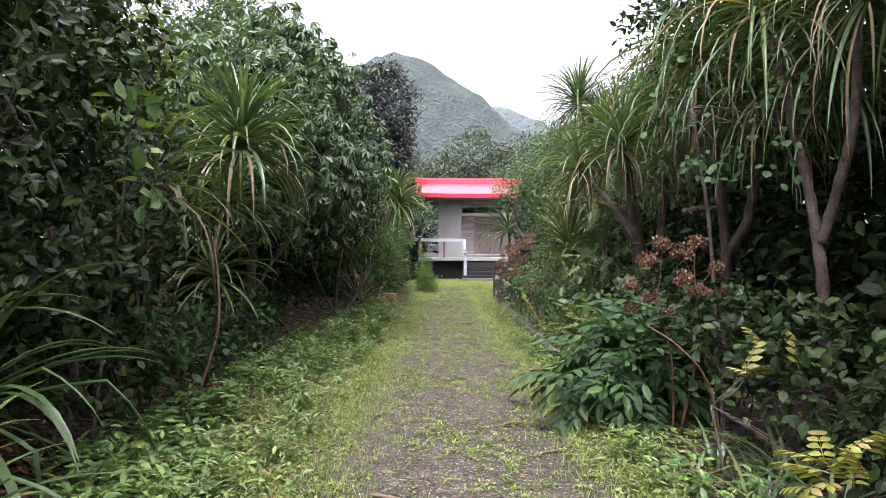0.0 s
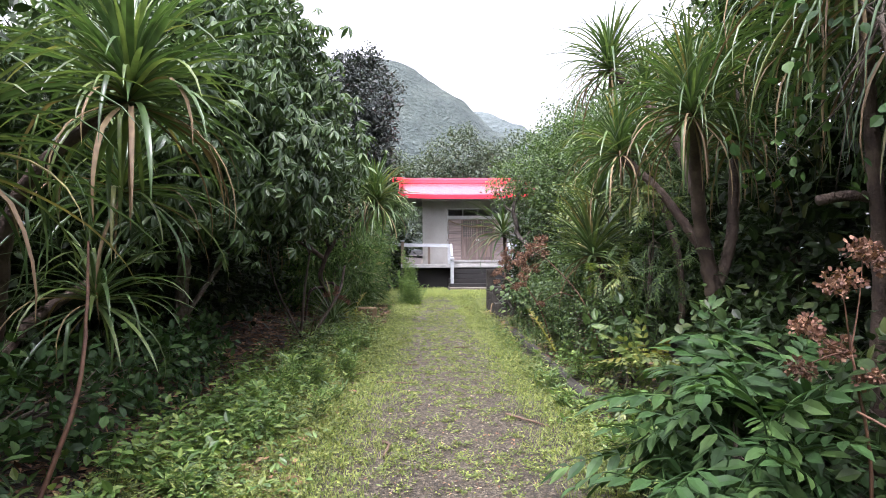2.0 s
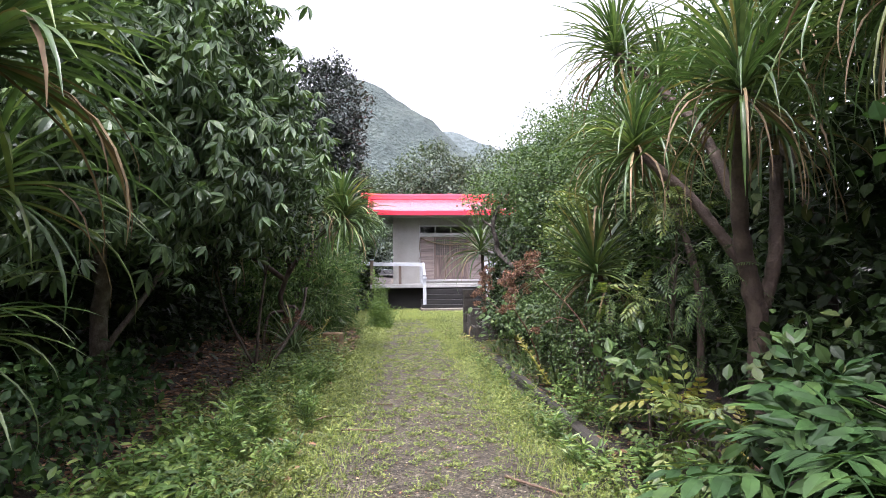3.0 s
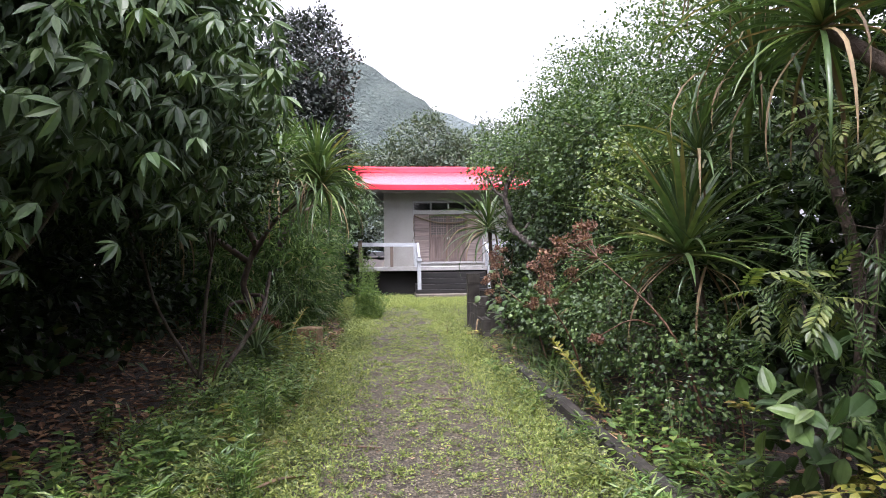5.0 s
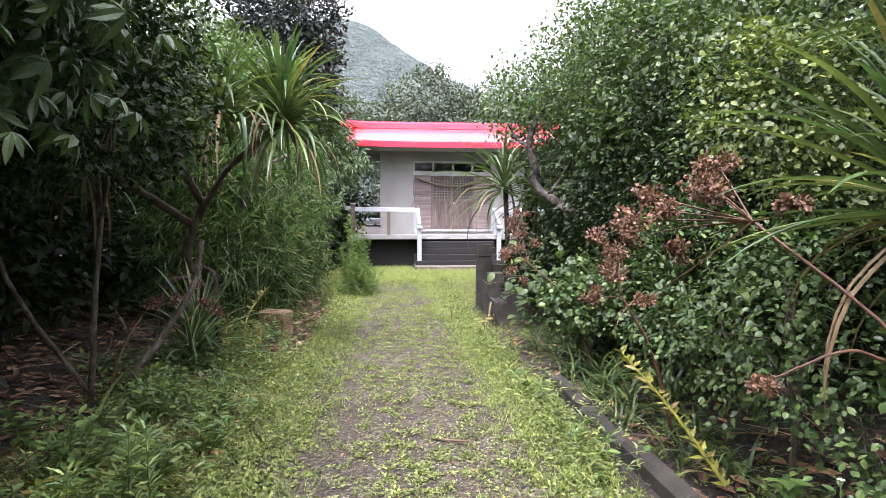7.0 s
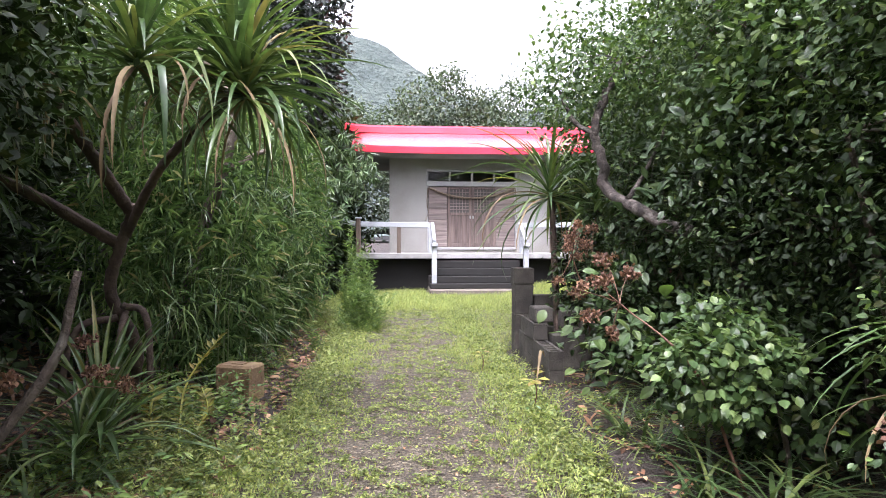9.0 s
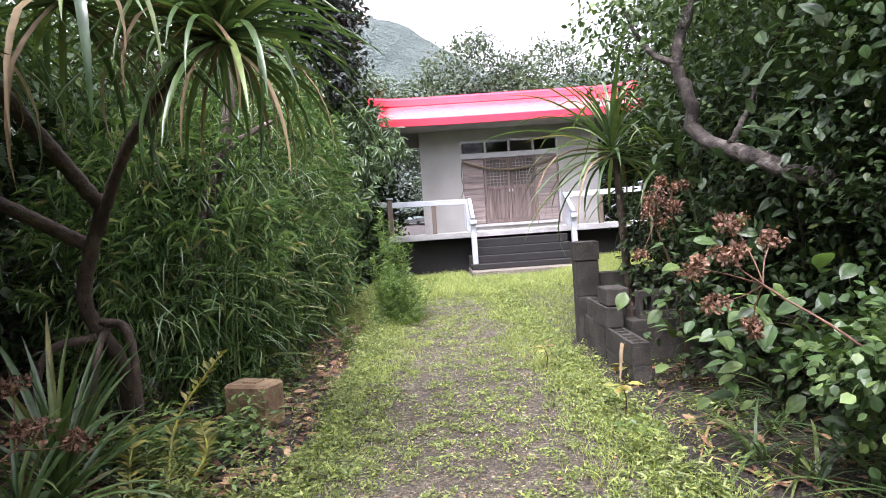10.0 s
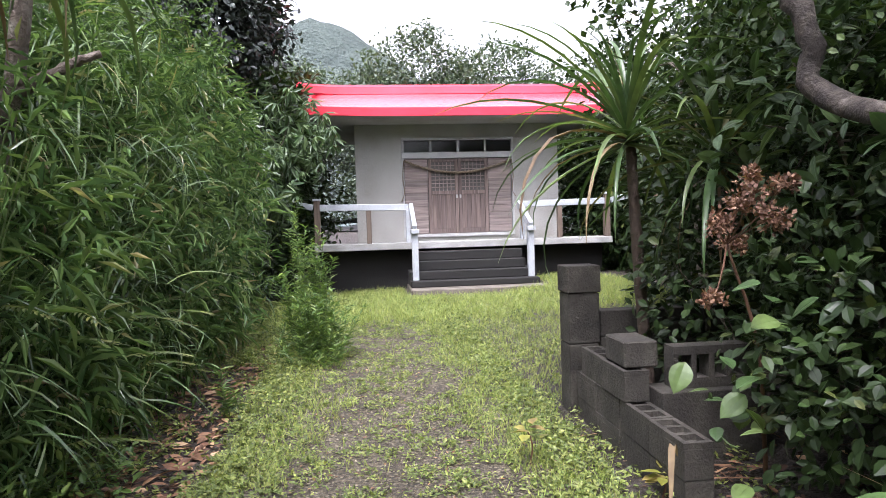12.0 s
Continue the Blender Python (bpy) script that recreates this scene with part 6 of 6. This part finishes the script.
def grass_cover():
    n = 19000
    y = np.concatenate([rng.uniform(17.5, 26.8, n), rng.uniform(2, 18, n // 2)])
    x = np.concatenate([rng.uniform(-1.4, 4.6, n), np.where(rng.random(n // 2) < 0.65, rng.normal(-1.05, 0.3, n // 2), rng.normal(1.1, 0.2, n // 2))])
    keep = ~((x > 1.4) & (y < 18.7)) & ~((np.abs(x - 0.22) < 0.55 + np.array([0.55 * noise.noise(Vector((a * 1.5, b * 1.2, 5))) + 0.25 * noise.noise(Vector((a * 5, b * 5, 6))) for a, b in zip(x, y)])) & (y > 16) & (y < 22.6) & (rng.random(len(x)) < 0.93)) & ~((x < -0.9) & (y > 15) & (y < 20.5)) & ~((x > 0.7) & (x < 3.4) & (y > 25.3))
    x, y = x[keep], y[keep]
    z = np.array([ground_z(a, b) for a, b in zip(x, y)])
    per = 5
    P = np.repeat(np.stack([x, y, z], 1), per, 0) + rng.normal(size=(len(x) * per, 3)) * np.array([0.02, 0.02, 0])
    D = ball(len(P)) * np.array([0.55, 0.55, 0]) + np.array([0, 0, 1.0])
    N = ball(len(P)) * np.array([1, 1, 0.1])
    L = np.where(P[:, 1] > 22.5, 0.12, 0.075) * rng.uniform(0.5, 1.4, len(P))
    v, f = scatter(blade_strip(0.022, 2, 0.45), P, D, N, L)
    tagged(part_arrays("lawn_grass", v, f, M_GRASS, at=(0, 20, 0)), "bright green rough grass in front of the hall", "grass", kind="stuff")


grass_cover()


def verge_herbs():
    n = 4600
    y = rng.uniform(2.5, 18, n)
    x = np.where(rng.random(n) < 0.68, rng.normal(-1.78, 0.34, n), rng.normal(1.68, 0.22, n))
    P, D, N, S = [], [], [], []
    for a, b in zip(x, y):
        if a > 1.28 and (b > 11.5 or 8.3 < b and a < 1.75):
            continue
        if a > 1.3 and (b > 12.2 or b < 6.5) and rng.random() < 0.75 or 16.3 < b and a > 0 or (10.5 < b < 13.5 and a < -2.1):
            continue
        if noise.noise(Vector((a * 1.6, b * 1.6, 2))) < (0.02 if b > 8.5 else -0.12):
            continue
        k = 10
        h = rng.uniform(0.06, 0.34) if a < 0 else rng.uniform(0.06, 0.24)
        p = np.array([a, b, ground_z(a, b)]) + np.stack([rng.normal(scale=0.05, size=k), rng.normal(scale=0.05, size=k), rng.uniform(0.1, 1, k) * h], 1)
        P.append(p)
        D.append(ball(k) * np.array([1, 1, 0.3]) + np.array([0, 0, 0.3]))
        N.append(np.tile([0, 0, 1.0], (k, 1)) + ball(k) * 0.4)
        S.append(rng.uniform(0.035, 0.115 if a < -1.5 and b < 10 else 0.085, k))
    v, f = scatter(oval(0.24), np.vstack(P), np.vstack(D), np.vstack(N), np.concatenate(S))
    tagged(part_arrays("verge_herbs", v, f, M_HERB, at=(0, 10, 0)), "mixed green herbs along both verges", "herbs", kind="stuff")


def narrow_weeds():
    """Loose stands of narrow-leaved weeds along the left verge and the kerb."""
    P, D = [], []
    for i in range(1500):
        b = rng.uniform(2.8, 15.5)
        a = rng.normal(-1.45, 0.28) if rng.random() < 0.75 else rng.normal(1.2, 0.1)
        if noise.noise(Vector((a * 1.3, b * 0.9, 8))) < 0.0:
            continue
        hh = rng.uniform(0.08, 0.34)
        k = int(8 + hh * 40)
        s = rng.random(k)
        lean = rng.normal(scale=0.05, size=2)
        P.append(np.stack([a + lean[0] * s, b + lean[1] * s, ground_z(a, b) + hh * s], 1))
        az = rng.uniform(0, 6.28, k)
        D.append(np.stack([np.cos(az), np.sin(az), rng.uniform(0.1, 0.9, k)], 1))
    P, D = np.vstack(P), np.vstack(D)
    v, f = scatter(kite(0.13), P, D, np.tile([0, 0, 1.0], (len(P), 1)) + ball(len(P)) * 0.3, rng.uniform(0.03, 0.07, len(P)))
    tagged(part_arrays("narrow_weeds", v, f, M_WEED, at=(0, 10, 0)), "light green narrow-leaved weeds along the verges", "weeds", kind="stuff")


verge_herbs()
narrow_weeds()


def litter():
    n = 18000
    y = rng.uniform(2, 22, n)
    x = np.where(rng.random(n) < 0.91, rng.uniform(-4.2, -0.95, n), rng.uniform(1.5, 3.2, n))
    y = np.where(x > 0, 2 + (y - 2) * 0.8, y)
    z = np.array([ground_z(a, b) for a, b in zip(x, y)]) + rng.uniform(0.004, 0.03, n)
    v, f = scatter(oval(0.22), np.stack([x, y, z], 1), ball(n) * np.array([1, 1, 0.15]), np.tile([0, 0, 1.0], (n, 1)) + ball(n) * 0.4, rng.uniform(0.05, 0.14, n))
    tagged(part_arrays("leaf_litter", v, f, M_LITTER, at=(0, 10, 0)), "brown fallen leaves on the shaded soil", "litter", kind="stuff")
    n = 2600
    y, x = rng.uniform(2, 21, n), rng.normal(0.1, 0.75, n)
    z = np.array([ground_z(a, b) for a, b in zip(x, y)]) + 0.008
    v, f = scatter(kite(0.2), np.stack([x, y, z], 1), ball(n) * np.array([1, 1, 0.1]), np.tile([0, 0, 1.0], (n, 1)) + ball(n) * 0.3, rng.uniform(0.012, 0.05, n))
    tagged(part_arrays("lane_litter", v, f, M_LITTER, at=(0, 10, 0)), "scraps of dead leaf strewn over the gravel", "litter", kind="stuff")
    n = 900
    y, x = rng.uniform(2, 18, n), np.where(rng.random(n) < 0.7, rng.uniform(-4, -1.6, n), rng.uniform(1.6, 3.2, n))
    z = np.array([ground_z(a, b) for a, b in zip(x, y)]) + 0.02
    v, f = scatter(blade_strip(0.012, 4, 0.1), np.stack([x, y, z], 1), ball(n) * np.array([1, 1, 0.1]), np.tile([0, 0, 1.0], (n, 1)) + ball(n) * 0.2, rng.uniform(0.4, 0.9, n))
    tagged(part_arrays("fallen_blades", v, f, M_LITTER, at=(0, 10, 0)), "long dead blades fallen on the soil", "litter", kind="stuff")


litter()


def pebbles():
    n = 26000
    x, y = rng.normal(0.12, 0.5, n), 1.5 + 20 * rng.random(n) ** 1.3
    z = np.array([ground_z(a, b) for a, b in zip(x, y)])
    o = np.array([(1, 0, 0), (-1, 0, 0), (0, 1, 0), (0, -1, 0), (0, 0, 0.7), (0, 0, -0.7)], float)
    f = [(0, 2, 4), (2, 1, 4), (1, 3, 4), (3, 0, 4)]
    v, f = scatter((o, f), np.stack([x, y, z], 1), ball(n) * np.array([1, 1, 0.2]), np.tile([0, 0, 1.0], (n, 1)), rng.uniform(0.003, 0.012, n))
    tagged(part_arrays("pebbles", v, f, M_STONE, at=(0, 10, 0)), "small grey stones of the gravel lane", "gravel", kind="stuff")


pebbles()


def fallen_twig(pts, r):
    r *= 1.35
    q = [(x, y, ground_z(x, y) + r + 0.006 + dz) for x, y, dz in pts]
    v, f = limb(q, r, r * 0.5, 12, 6, 0.08)
    tagged(part_arrays("fallen_twig", v, f, M_TWIG, smooth=True, at=q[0]), "dead brown twig lying on the gravel", "twig", "fallen twigs")


for pts, r in (([(-0.42, 3.72, 0), (-0.2, 3.62, 0.01), (0.05, 3.6, 0), (0.2, 3.66, 0)], 0.011), ([(0.62, 8.05, 0), (0.75, 7.85, 0.01), (0.95, 7.65, 0)], 0.011), ([(-0.46, 7.3, 0), (-0.4, 7.1, 0.03), (-0.43, 6.9, 0)], 0.012),
               ([(0.42, 5.15, 0), (0.6, 5.2, 0.01), (0.85, 5.1, 0)], 0.009), ([(0.65, 6.0, 0), (0.8, 5.9, 0.01), (0.98, 5.92, 0)], 0.009), ([(0.7, 4.5, 0), (0.9, 4.55, 0), (1.1, 4.5, 0)], 0.008), ([(-0.55, 5.6, 0), (-0.6, 5.4, 0.02), (-0.55, 5.25, 0)], 0.007),
               ([(-0.55, 10.9, 0), (-0.3, 10.8, 0), (-0.2, 10.75, 0.01)], 0.008), ([(-0.7, 9.6, 0), (-0.4, 9.55, 0.01), (-0.25, 9.6, 0)], 0.01), ([(0.35, 12.4, 0), (0.5, 12.3, 0.01), (0.6, 12.35, 0)], 0.007)):
    fallen_twig(pts, r)


def dead_sheath(pts, w):
    """Curled pale dead blade lying on the verge."""
    c = spline([(x, y, ground_z(x, y) + z) for x, y, z in pts], 10)
    t = unit(np.gradient(c, axis=0))
    s = unit(np.cross(t, [0, 0, 1.0]))
    k = np.sin(np.linspace(0.25, 2.9, 10))[:, None] * w
    v = np.vstack([c - s * k + [0, 0, 0.012], c, c + s * k + [0, 0, 0.012]])
    f = [(i, i + 1, 10 + i + 1, 10 + i) for i in range(9)] + [(10 + i, 10 + i + 1, 20 + i + 1, 20 + i) for i in range(9)]
    tagged(part_arrays("dead_blade", v, f, M_PANDDRY, smooth=True, at=tuple(c[0])), "pale dead blade curled on the ground", "dead leaf", "dead blades")


dead_sheath([(1.35, 3.85, 0.03), (1.5, 3.9, 0.12), (1.62, 4.05, 0.1)], 0.03)
dead_sheath([(1.36, 16.62, 0.1), (1.42, 16.72, 0.36), (1.47, 16.77, 0.3)], 0.016)
dead_sheath([(-1.0, 9.9, 0.03), (-0.85, 10.0, 0.07), (-0.7, 10.2, 0.02)], 0.025)
dead_sheath([(1.05, 5.0, 0.03), (1.15, 5.2, 0.09), (1.1, 5.4, 0.05)], 0.03)
